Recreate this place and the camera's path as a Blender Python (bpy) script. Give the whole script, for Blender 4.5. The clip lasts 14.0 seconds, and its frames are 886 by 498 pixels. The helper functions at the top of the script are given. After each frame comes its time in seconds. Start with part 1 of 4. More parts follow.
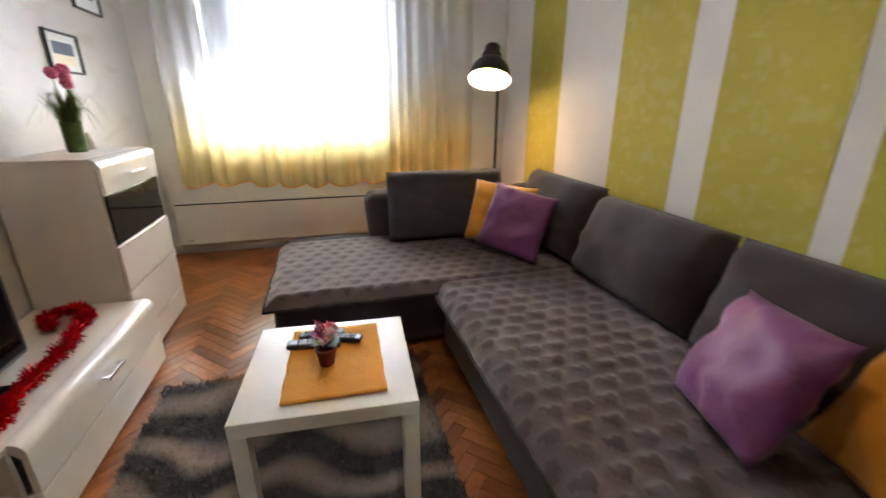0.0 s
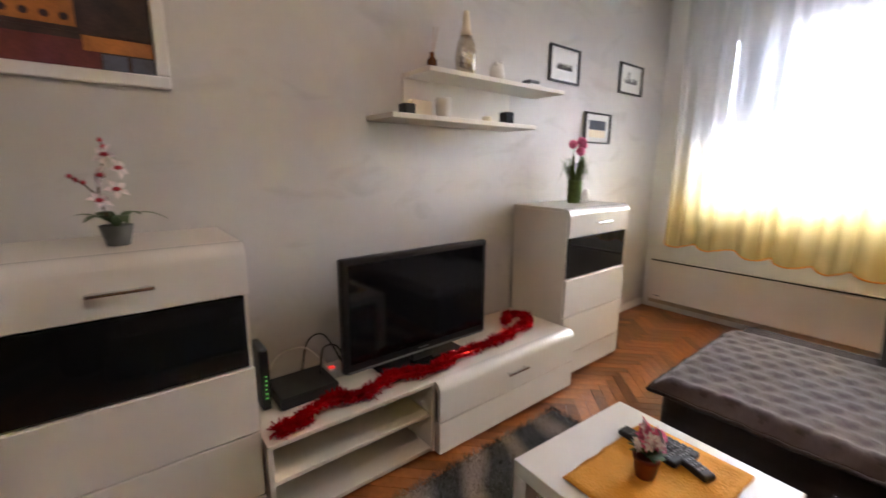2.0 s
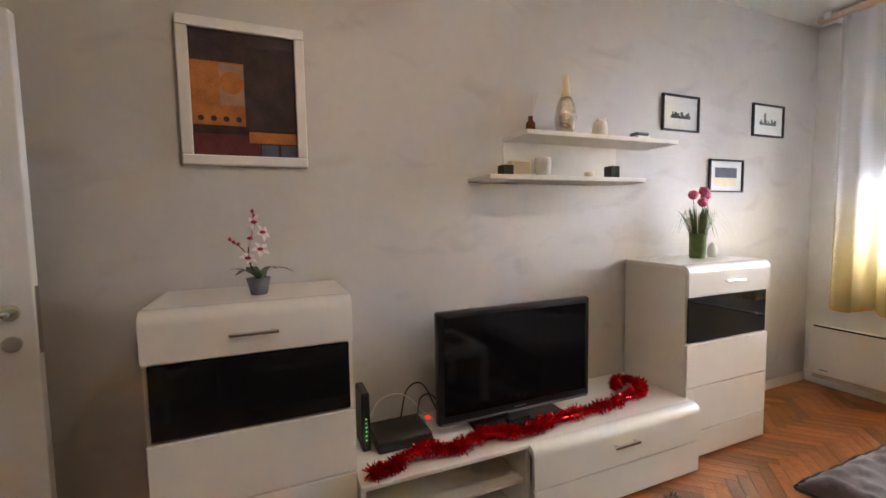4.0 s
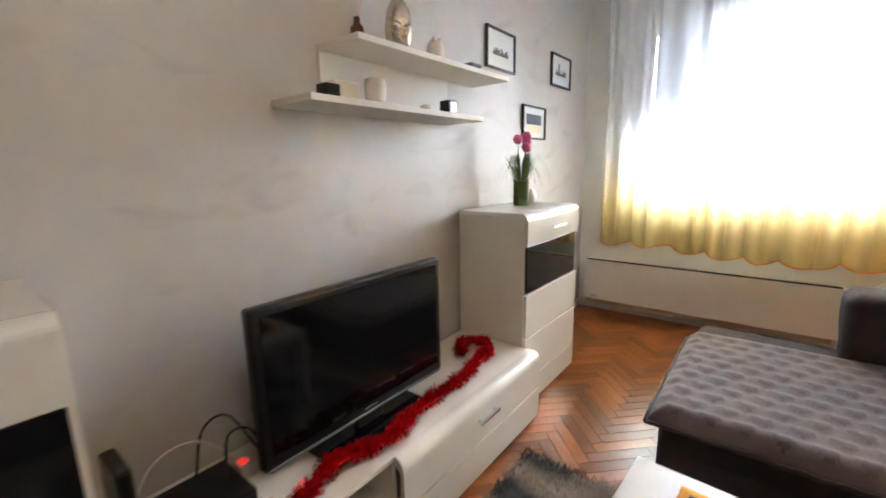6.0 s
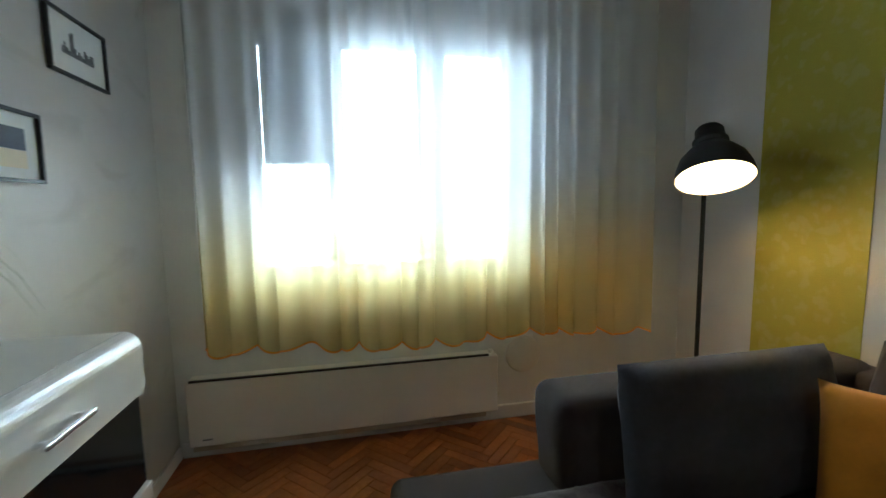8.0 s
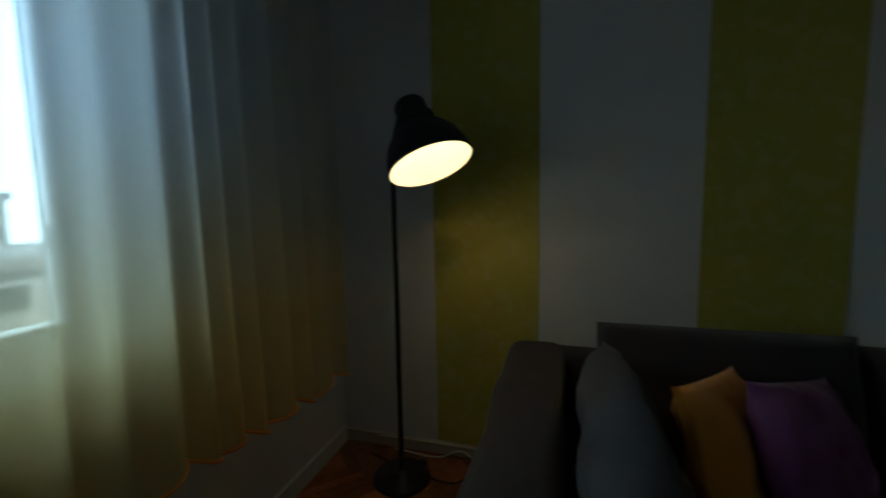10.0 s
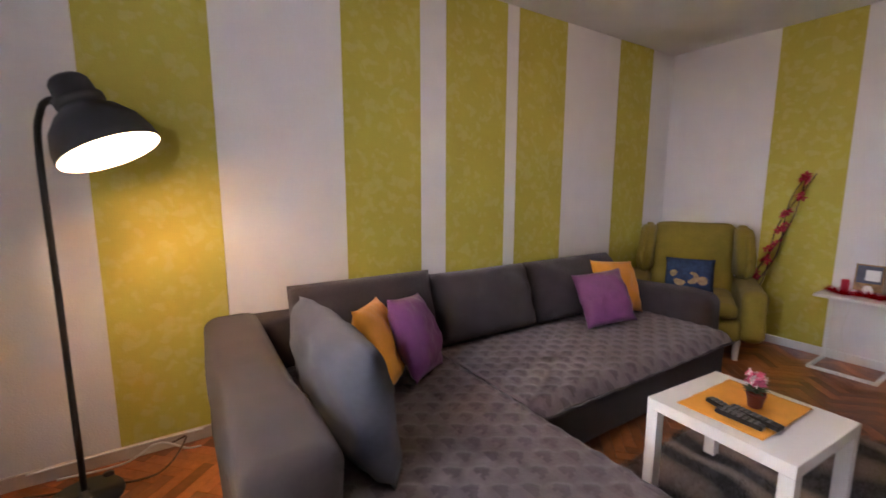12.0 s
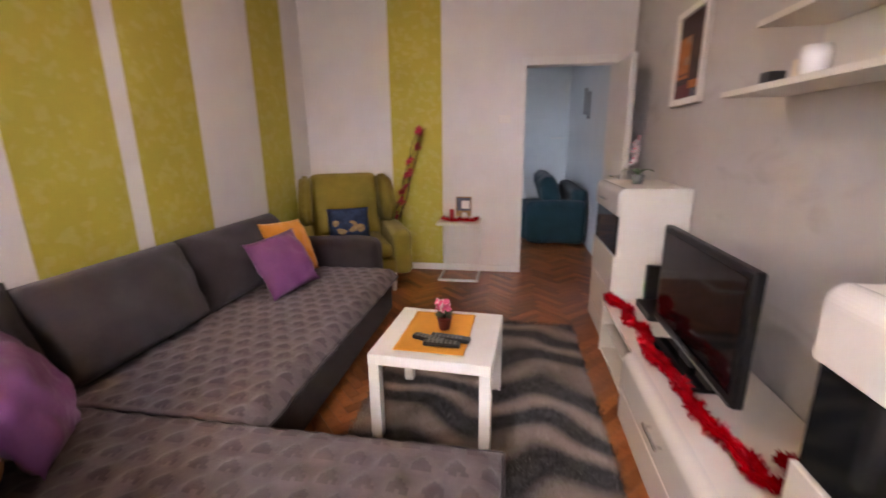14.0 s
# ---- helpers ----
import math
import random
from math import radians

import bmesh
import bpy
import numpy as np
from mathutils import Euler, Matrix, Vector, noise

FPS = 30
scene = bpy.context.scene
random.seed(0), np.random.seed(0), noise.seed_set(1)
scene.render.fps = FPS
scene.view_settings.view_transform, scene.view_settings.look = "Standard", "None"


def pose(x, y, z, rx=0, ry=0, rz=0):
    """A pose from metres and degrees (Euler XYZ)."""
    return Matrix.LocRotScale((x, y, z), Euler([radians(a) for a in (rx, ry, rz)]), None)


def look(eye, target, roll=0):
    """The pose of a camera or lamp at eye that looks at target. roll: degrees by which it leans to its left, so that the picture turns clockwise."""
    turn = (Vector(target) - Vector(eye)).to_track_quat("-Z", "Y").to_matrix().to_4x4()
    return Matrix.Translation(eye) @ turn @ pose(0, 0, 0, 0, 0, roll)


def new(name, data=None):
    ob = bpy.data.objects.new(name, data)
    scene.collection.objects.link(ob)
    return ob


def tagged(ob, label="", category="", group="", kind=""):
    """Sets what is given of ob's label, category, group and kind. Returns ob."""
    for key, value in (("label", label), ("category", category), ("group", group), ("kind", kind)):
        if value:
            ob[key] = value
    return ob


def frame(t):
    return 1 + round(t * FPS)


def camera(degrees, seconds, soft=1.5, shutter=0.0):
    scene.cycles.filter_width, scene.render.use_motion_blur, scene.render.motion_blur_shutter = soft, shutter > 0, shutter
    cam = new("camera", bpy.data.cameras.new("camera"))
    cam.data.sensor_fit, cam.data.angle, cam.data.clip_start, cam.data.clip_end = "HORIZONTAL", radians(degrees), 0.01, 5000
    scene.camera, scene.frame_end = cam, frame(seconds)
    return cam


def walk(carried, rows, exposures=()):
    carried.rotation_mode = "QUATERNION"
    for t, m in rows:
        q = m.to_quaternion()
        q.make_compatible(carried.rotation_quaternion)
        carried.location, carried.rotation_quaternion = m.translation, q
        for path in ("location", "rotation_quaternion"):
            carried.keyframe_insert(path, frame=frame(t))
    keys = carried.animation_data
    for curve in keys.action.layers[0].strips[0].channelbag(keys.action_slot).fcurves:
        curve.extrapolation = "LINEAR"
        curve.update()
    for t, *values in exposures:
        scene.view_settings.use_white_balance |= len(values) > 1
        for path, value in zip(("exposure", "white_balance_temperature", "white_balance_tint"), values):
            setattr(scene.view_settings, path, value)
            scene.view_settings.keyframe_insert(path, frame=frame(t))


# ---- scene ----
cam = camera(93.5, 14.0, shutter=0.3)
PATH = [
    (0, (1.436, 1.144, 1.294), (1.934, 2.97, 0.648), 0.0),
    (0.5, (1.593, 1.309, 1.292), (1.527, 3.208, 0.67), -0.4),
    (1, (1.697, 1.35, 1.289), (1.187, 3.202, 0.733), -1.1),
    (1.5, (1.731, 1.285, 1.304), (0.802, 2.979, 0.788), -1.6),
    (2, (1.814, 1.348, 1.31), (0.29, 2.581, 0.917), 0.4),
    (2.5, (1.895, 1.375, 1.33), (0.089, 2.193, 1.063), -1.5),
    (2.7, (1.916, 1.381, 1.339), (0.068, 2.137, 1.217), -2.1),
    (4.8, (1.917, 1.418, 1.331), (0.107, 2.243, 1.124), 1.0),
    (5, (1.825, 1.403, 1.316), (0.051, 2.297, 1.092), 1.3),
    (5.5, (1.591, 1.377, 1.317), (0.043, 2.605, 1.005), -2.0),
    (6, (1.368, 1.548, 1.302), (0.146, 3.083, 0.918), -1.2),
    (6.5, (1.197, 1.782, 1.388), (0.316, 3.568, 1.203), 0.2),
    (7, (1.043, 2.09, 1.387), (0.758, 4.062, 1.216), -2.1),
    (7.2, (0.998, 2.228, 1.397), (0.955, 4.215, 1.174), -1.9),
    (8.3, (1.01, 3.07, 1.385), (1.5, 4.99, 1.19), -0.4),
    (9.5, (1.115, 3.895, 1.365), (2.512, 5.316, 1.194), 1.0),
    (10, (1.165, 4.111, 1.348), (3.073, 4.671, 1.136), -1.0),
    (10.5, (1.149, 4.127, 1.337), (3.137, 4.112, 1.114), -0.4),
    (11, (1.027, 4.322, 1.382), (2.94, 3.755, 1.246), 0.4),
    (11.5, (0.811, 4.422, 1.382), (2.628, 3.605, 1.215), 0.3),
    (12, (0.701, 4.442, 1.369), (2.365, 3.372, 1.082), 0.1),
    (12.5, (0.707, 4.394, 1.339), (2.216, 3.128, 0.994), 0.1),
    (13, (0.797, 4.241, 1.323), (2.067, 2.746, 0.935), 0.1),
    (13.5, (0.925, 4.135, 1.334), (1.854, 2.421, 0.887), 1.7),
    (14, (1.072, 4.313, 1.352), (1.385, 2.401, 0.854), -0.6),
]
walk(cam, [(t, look(eye, target, roll)) for t, eye, target, roll in PATH],
     [(0.0, 3.1, 6000, 17), (1.0, 3.1, 6000, 18), (2.5, 3.0, 6050, 22), (5.5, 3.3, 5950, 18), (7.2, 2.9, 5600, 9), (9.5, -0.6, 4700, -12), (10.0, -0.75, 4700, -12), (10.5, 0.6, 5400, 8), (11.0, 2.3, 6000, 30), (11.5, 2.65, 5950, 30), (12.0, 2.9, 5900, 31), (12.5, 3.1, 5900, 31), (13.2, 3.2, 5950, 31), (14.0, 3.2, 6350, 34)])

# ---- world and light ----
world = bpy.data.worlds.new("sky")
scene.world = world
world.use_nodes = True
wn = world.node_tree
sky = wn.nodes.new("ShaderNodeTexSky")
sky.sky_type = 'NISHITA'
sky.sun_disc = False
sky.sun_elevation, sky.sun_rotation = radians(38), radians(150)
wn.links.new(sky.outputs[0], wn.nodes["Background"].inputs[0])
wn.nodes["Background"].inputs[1].default_value = 0.15
sun = new("sun", bpy.data.lights.new("sun", "SUN"))
sun.data.energy, sun.data.angle, sun.data.color = 5.0, radians(0.5), (1, .95, .87)
sun.matrix_world = look((0, 0, 0), (-0.6, 0.55, -0.65))


def area(name, eye, target, w, h, watts, color):
    ob = new(name, bpy.data.lights.new(name, "AREA"))
    ob.data.shape, ob.data.size, ob.data.size_y = "RECTANGLE", w, h
    ob.data.energy, ob.data.color = watts, color
    ob.matrix_world = look(eye, target)
    return ob


area("hall_daylight", (3.18, -1.0, 1.55), (0.5, -1.2, 1.0), 0.45, .65, .38, (0.75, 0.9, 1.0))
LAMP_HEAD = Vector((2.783, 4.628, 1.502))
LAMP_DIR = Vector((-0.225, -0.39, -0.89)).normalized()
bulb_light = new("lamp_bulb_light", bpy.data.lights.new("lamp_bulb_light", "POINT"))
bulb_light.data.energy, bulb_light.data.color, bulb_light.data.shadow_soft_size = 1.7, (1.0, 0.66, 0.36), 0.02
bulb_light.location = LAMP_HEAD - LAMP_DIR * 0.145

CEILING_LAMP = Vector((1.6, 2.05, 2.54))
ceiling_bulb = new("ceiling_bulb_light", bpy.data.lights.new("ceiling_bulb_light", "POINT"))
ceiling_bulb.data.energy, ceiling_bulb.data.color, ceiling_bulb.data.shadow_soft_size = 1.7, (1.0, 0.76, 0.52), 0.06
ceiling_bulb.location = CEILING_LAMP

# ---- materials ----
def material(name, color, rough=0.6, metal=0.0, vary=0.12, scale=6.0, bump=0.0, bscale=60.0, spec=0.5, sheen=0.0, rnd=0.0, second=None, coat=0.0):
    m = bpy.data.materials.new(name)
    m.use_nodes = True
    n, l = m.node_tree.nodes, m.node_tree.links
    b = n["Principled BSDF"]
    tc = n.new("ShaderNodeTexCoord")
    n1, n2 = n.new("ShaderNodeTexNoise"), n.new("ShaderNodeTexNoise")
    n1.inputs["Scale"].default_value, n2.inputs["Scale"].default_value = scale, scale * 9
    n1.inputs["Detail"].default_value = n2.inputs["Detail"].default_value = 4
    for x in (n1, n2):
        l.new(tc.outputs["Object"], x.inputs["Vector"])
    mx = n.new("ShaderNodeMix"); mx.data_type = 'FLOAT'; mx.inputs[0].default_value = .35
    l.new(n1.outputs[0], mx.inputs[2]); l.new(n2.outputs[0], mx.inputs[3])
    ramp = n.new("ShaderNodeMapRange")
    ramp.inputs[1].default_value, ramp.inputs[2].default_value = .3, .7
    l.new(mx.outputs[0], ramp.inputs[0])
    c = n.new("ShaderNodeMix"); c.data_type = 'RGBA'
    lo = [v * (1 - vary) for v in color]
    hi = second if second else [min(1, v * (1 + vary)) for v in color]
    c.inputs[6].default_value, c.inputs[7].default_value = (*lo, 1), (*hi, 1)
    l.new(ramp.outputs[0], c.inputs[0])
    out = c.outputs[2]
    if rnd:
        oi, hsv, mr = n.new("ShaderNodeObjectInfo"), n.new("ShaderNodeHueSaturation"), n.new("ShaderNodeMapRange")
        mr.inputs[3].default_value, mr.inputs[4].default_value = 1 - rnd, 1 + rnd
        l.new(oi.outputs["Random"], mr.inputs[0]); l.new(mr.outputs[0], hsv.inputs["Value"])
        l.new(out, hsv.inputs["Color"]); out = hsv.outputs[0]
    l.new(out, b.inputs["Base Color"])
    b.inputs["Roughness"].default_value, b.inputs["Metallic"].default_value = rough, metal
    b.inputs["Specular IOR Level"].default_value = spec
    b.inputs["Sheen Weight"].default_value = sheen
    b.inputs["Coat Weight"].default_value = coat
    if bump:
        n3, bp = n.new("ShaderNodeTexNoise"), n.new("ShaderNodeBump")
        n3.inputs["Scale"].default_value = bscale
        l.new(tc.outputs["Object"], n3.inputs["Vector"]); l.new(n3.outputs[0], bp.inputs["Height"])
        bp.inputs["Strength"].default_value, bp.inputs["Distance"].default_value = bump, .01
        l.new(bp.outputs[0], b.inputs["Normal"])
    return m


def glowing(name, color, strength):
    m = material(name, color)
    b = m.node_tree.nodes["Principled BSDF"]
    b.inputs["Emission Color"].default_value, b.inputs["Emission Strength"].default_value = (*color, 1), strength
    return m


WHITE_WALL = material("white_embossed_wallpaper", (.72, .69, .67), .8, vary=.03, bump=.25, bscale=140)
CEIL = material("ceiling_paint", (.74, .73, .71), .9, vary=.03)
PLAIN = material("plain_white_paint", (.74, .73, .71), .6, vary=.04)
HALL_WALL = material("pale_blue_paint", (.62, .70, .72), .7, vary=.04)
LACQ = material("white_gloss_lacquer", (.78, .74, .68), .16, vary=.02, scale=2, coat=.4)
BODYW = material("cream_white_board", (.74, .69, .61), .42, vary=.03, bump=.05, bscale=220)
TABLEW = material("white_foil_table", (.80, .78, .74), .33, vary=.03)
METAL = material("brushed_chrome", (.72, .72, .72), .22, 1.0, vary=.05)
BLACK = material("black_plastic", (.012, .012, .013), .32, vary=.2)
GLOSSBLK = material("black_gloss_screen", (.006, .006, .007), .08, vary=.1)
LAMPBLK = material("black_lamp_enamel", (.016, .015, .015), .45, vary=.2, bump=.05)
SOFA = material("dark_grey_sofa_fabric", (.042, .030, .031), .95, vary=.18, scale=9, bump=.35, bscale=420, sheen=.1)
SOFA2 = material("grey_velour_cushion", (.038, .0275, .029), .9, vary=.2, scale=7, bump=.3, bscale=300, sheen=.15)
SOFA3 = material("blue_grey_velour_cushion", (.050, .051, .066), .85, vary=.3, scale=5, bump=.35, bscale=300, sheen=.1)
THROW = material("taupe_plush_throw", (.110, .078, .078), .85, vary=.22, scale=5, bump=.3, bscale=260, sheen=.25)
THROW_DK = material("taupe_plush_throw_hearts", (.072, .050, .051), .85, vary=.2, scale=8, bump=.3, bscale=260, sheen=.2)
PURPLE = material("purple_satin", (.20, .055, .185), .5, vary=.12, scale=5, bump=.6, bscale=18, sheen=.1)
ORANGE = material("mustard_orange_cotton", (.74, .30, .012), .8, vary=.1, scale=6, bump=.2, bscale=300, sheen=.2)
RUNNER = material("orange_table_mat", (.78, .34, .03), .85, vary=.1, scale=10, bump=.5, bscale=120)
OLIVE = material("olive_wool_upholstery", (.25, .185, .018), .92, vary=.15, scale=9, bump=.3, bscale=400, sheen=.08)
REDT = material("red_foil_tinsel", (.62, .006, .016), .18, .6, vary=.5, scale=30)
REDF = material("red_blossom", (.42, .012, .03), .6, vary=.3, scale=30)
PINK = material("pink_blossom", (.75, .16, .30), .7, vary=.3, scale=60)
PETAL = material("white_orchid_petal", (.85, .74, .74), .6, vary=.08)
LEAF = material("green_leaf", (.06, .10, .035), .5, vary=.35, scale=20)
GRASS = material("green_grass_blade", (.085, .13, .025), .6, vary=.35, scale=30)
TWIG = material("brown_twig", (.10, .055, .03), .8, vary=.3, scale=30)
POT_RED = material("terracotta_red_pot", (.20, .035, .022), .5, vary=.15)
POT_GREY = material("grey_pot", (.16, .165, .17), .6, vary=.1)
AMBER = material("brown_glass_bottle", (.10, .03, .008), .12, vary=.1)
SILVER = material("hammered_silver", (.62, .56, .46), .16, 1.0, vary=.25, scale=40, bump=.5, bscale=70)
CREAM = material("cream_wax", (.80, .70, .52), .5, vary=.05)
CERAMIC = material("white_ceramic", (.80, .76, .70), .2, vary=.04)
TEAL = material("teal_velvet", (.006, .05, .066), .85, vary=.25, sheen=.15)
DKGLASS = material("smoked_black_glass", (.010, .011, .012), .06, vary=.1)
BASEB = material("painted_baseboard", (.50, .42, .34), .5, vary=.08)
RADIATOR = material("cream_heater_enamel", (.74, .70, .64), .4, vary=.03)
CABLE = material("white_cable", (.66, .63, .58), .5, vary=.05)
FRAME_PVC = material("white_pvc", (.80, .82, .83), .35, vary=.02)
SHUTTER = material("grey_roller_shutter", (.38, .42, .47), .6, vary=.06)
WOODROD = material("curtain_rail_board", (.60, .47, .36), .5, vary=.1)
PAPER = material("white_picture_paper", (.78, .78, .77), .7, vary=.03)
INK = material("grey_ink_drawing", (.17, .17, .18), .8, vary=.5, scale=60)
ART_DK = material("art_dark_umber", (.022, .013, .016), .6, vary=.6, scale=14, second=(.07, .03, .025))
ART_OR = material("art_burnt_orange", (.42, .14, .022), .6, vary=.35, scale=16)
ART_GR = material("art_pale_wash", (.36, .20, .12), .6, vary=.3, scale=18)
ART_MR = material("art_maroon", (.13, .02, .022), .6, vary=.4, scale=14)
ART_BL = material("art_slate", (.09, .10, .14), .6, vary=.3, scale=14)
ART_WHITE = material("white_picture_frame", (.80, .77, .73), .4, vary=.03)
BOOKBLUE = material("printed_cushion_blue", (.02, .045, .12), .8, vary=.5, scale=25)
BOOKTAN = material("printed_cushion_tan", (.35, .22, .10), .8, vary=.5, scale=25)
DKGREEN = material("dark_teal_card", (.015, .09, .09), .6, vary=.3)
FACADE = material("pale_render_facade", (.80, .77, .72), .9, vary=.08, scale=.5)
ROOFM = material("grey_roof_sheet", (.58, .55, .52), .8, vary=.15, scale=.5)
TILE_RED = material("red_roof_tiles", (.34, .14, .09), .8, vary=.2, scale=1)
FARGLASS = material("far_window_glass", (.10, .12, .14), .1, vary=.2)
GROUND = material("town_ground", (.22, .22, .20), .95, vary=.25, scale=.1)
SKYGLOW = glowing("bright_overcast_sky", (.86, .95, 1.0), 5.2)
LINING = glowing("lit_lamp_lining", (1.0, .78, .48), .95)
LED = glowing("green_status_light", (.25, 1.0, .15), .10)
REDLED = glowing("red_switch_light", (1.0, .05, .03), .07)


def pearl_wall():
    """Grey pearlescent plaster with soft darker brushed blotches."""
    m = material("grey_pearl_plaster", (.58, .55, .52), .52, .12, vary=.05, scale=1.3, bump=.12, bscale=22)
    n, l = m.node_tree.nodes, m.node_tree.links
    b = n["Principled BSDF"]
    src = b.inputs["Base Color"].links[0].from_socket
    tc, nz, rp, mx = n.new("ShaderNodeTexCoord"), n.new("ShaderNodeTexNoise"), n.new("ShaderNodeMapRange"), n.new("ShaderNodeMix")
    mp = n.new("ShaderNodeMapping")
    mp.inputs["Rotation"].default_value = (radians(35), 0, 0)
    mp.inputs["Scale"].default_value = (1, 1, 2.2)
    l.new(tc.outputs["Object"], mp.inputs[0]); l.new(mp.outputs[0], nz.inputs["Vector"])
    nz.inputs["Scale"].default_value, nz.inputs["Detail"].default_value, nz.inputs["Distortion"].default_value = 2.6, 6, .8
    rp.inputs[1].default_value, rp.inputs[2].default_value, rp.inputs[4].default_value = .56, .76, .36
    l.new(nz.outputs[0], rp.inputs[0])
    mx.data_type = 'RGBA'
    l.new(rp.outputs[0], mx.inputs[0]); l.new(src, mx.inputs[6])
    mx.inputs[7].default_value = (.33, .29, .26, 1)
    l.new(mx.outputs[2], b.inputs["Base Color"])
    return m


def green_paper():
    """Lime wallpaper with a pale floral print."""
    m = material("lime_floral_wallpaper", (.47, .40, .045), .75, vary=.06, scale=3, bump=.2, bscale=120)
    n, l = m.node_tree.nodes, m.node_tree.links
    b = n["Principled BSDF"]
    src = b.inputs["Base Color"].links[0].from_socket
    tc, vo, rp, mx = n.new("ShaderNodeTexCoord"), n.new("ShaderNodeTexVoronoi"), n.new("ShaderNodeMapRange"), n.new("ShaderNodeMix")
    nz, ad = n.new("ShaderNodeTexNoise"), n.new("ShaderNodeMix")
    nz.inputs["Scale"].default_value = 14
    ad.data_type = 'RGBA'; ad.inputs[0].default_value = .12
    l.new(tc.outputs["Object"], nz.inputs["Vector"]); l.new(tc.outputs["Object"], ad.inputs[6]); l.new(nz.outputs[1], ad.inputs[7])
    vo.feature = 'SMOOTH_F1'; vo.inputs["Scale"].default_value = 17
    l.new(ad.outputs[2], vo.inputs["Vector"])
    rp.inputs[1].default_value, rp.inputs[2].default_value = .42, .24
    rp.inputs[4].default_value = .38
    l.new(vo.outputs[0], rp.inputs[0])
    mx.data_type = 'RGBA'
    l.new(rp.outputs[0], mx.inputs[0]); l.new(src, mx.inputs[6])
    mx.inputs[7].default_value = (.56, .50, .16, 1)
    l.new(mx.outputs[2], b.inputs["Base Color"])
    return m


def wood_floor():
    m = material("oak_parquet", (.25, .070, .015), .28, vary=.25, scale=4, bump=.08, bscale=40, rnd=.42, second=(.42, .14, .034))
    n, l = m.node_tree.nodes, m.node_tree.links
    n["Principled BSDF"].inputs["Coat Weight"].default_value = .08
    return m


def sheer():
    """Sheer curtain dyed from white above to yellow below."""
    m = bpy.data.materials.new("sheer_ombre_voile")
    m.use_nodes = True
    n, l = m.node_tree.nodes, m.node_tree.links
    n.remove(n["Principled BSDF"])
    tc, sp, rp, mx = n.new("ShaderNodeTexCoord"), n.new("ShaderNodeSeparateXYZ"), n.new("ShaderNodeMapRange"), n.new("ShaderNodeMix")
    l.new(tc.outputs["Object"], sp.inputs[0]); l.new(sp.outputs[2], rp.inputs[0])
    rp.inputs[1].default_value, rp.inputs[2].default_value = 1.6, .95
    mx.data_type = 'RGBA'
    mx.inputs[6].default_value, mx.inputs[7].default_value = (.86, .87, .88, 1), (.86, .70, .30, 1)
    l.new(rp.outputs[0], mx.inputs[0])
    tr, tl, df, m1, m2 = (n.new("ShaderNodeBsdf" + k) for k in ("Transparent", "Translucent", "Diffuse")), 0, 0, n.new("ShaderNodeMixShader"), n.new("ShaderNodeMixShader")
    tr, tl, df = tr
    for s in (tl, df):
        l.new(mx.outputs[2], s.inputs[0])
    tint = n.new("ShaderNodeMix"); tint.data_type = 'RGBA'
    tint.inputs[0].default_value = .5
    tint.inputs[6].default_value = (1, 1, 1, 1)
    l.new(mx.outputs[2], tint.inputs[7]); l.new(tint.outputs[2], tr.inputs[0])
    m1.inputs[0].default_value, m2.inputs[0].default_value = .28, .60
    l.new(tl.outputs[0], m1.inputs[1]); l.new(df.outputs[0], m1.inputs[2])
    l.new(tr.outputs[0], m2.inputs[1]); l.new(m1.outputs[0], m2.inputs[2])
    l.new(m2.outputs[0], n["Material Output"].inputs[0])
    return m


def clear_glass():
    m = bpy.data.materials.new("window_glass")
    m.use_nodes = True
    n, l = m.node_tree.nodes, m.node_tree.links
    n.remove(n["Principled BSDF"])
    tr, gl, mx, fr = n.new("ShaderNodeBsdfTransparent"), n.new("ShaderNodeBsdfGlossy"), n.new("ShaderNodeMixShader"), n.new("ShaderNodeFresnel")
    gl.inputs["Roughness"].default_value = .02
    l.new(fr.outputs[0], mx.inputs[0]); l.new(tr.outputs[0], mx.inputs[1]); l.new(gl.outputs[0], mx.inputs[2])
    l.new(mx.outputs[0], n["Material Output"].inputs[0])
    return m


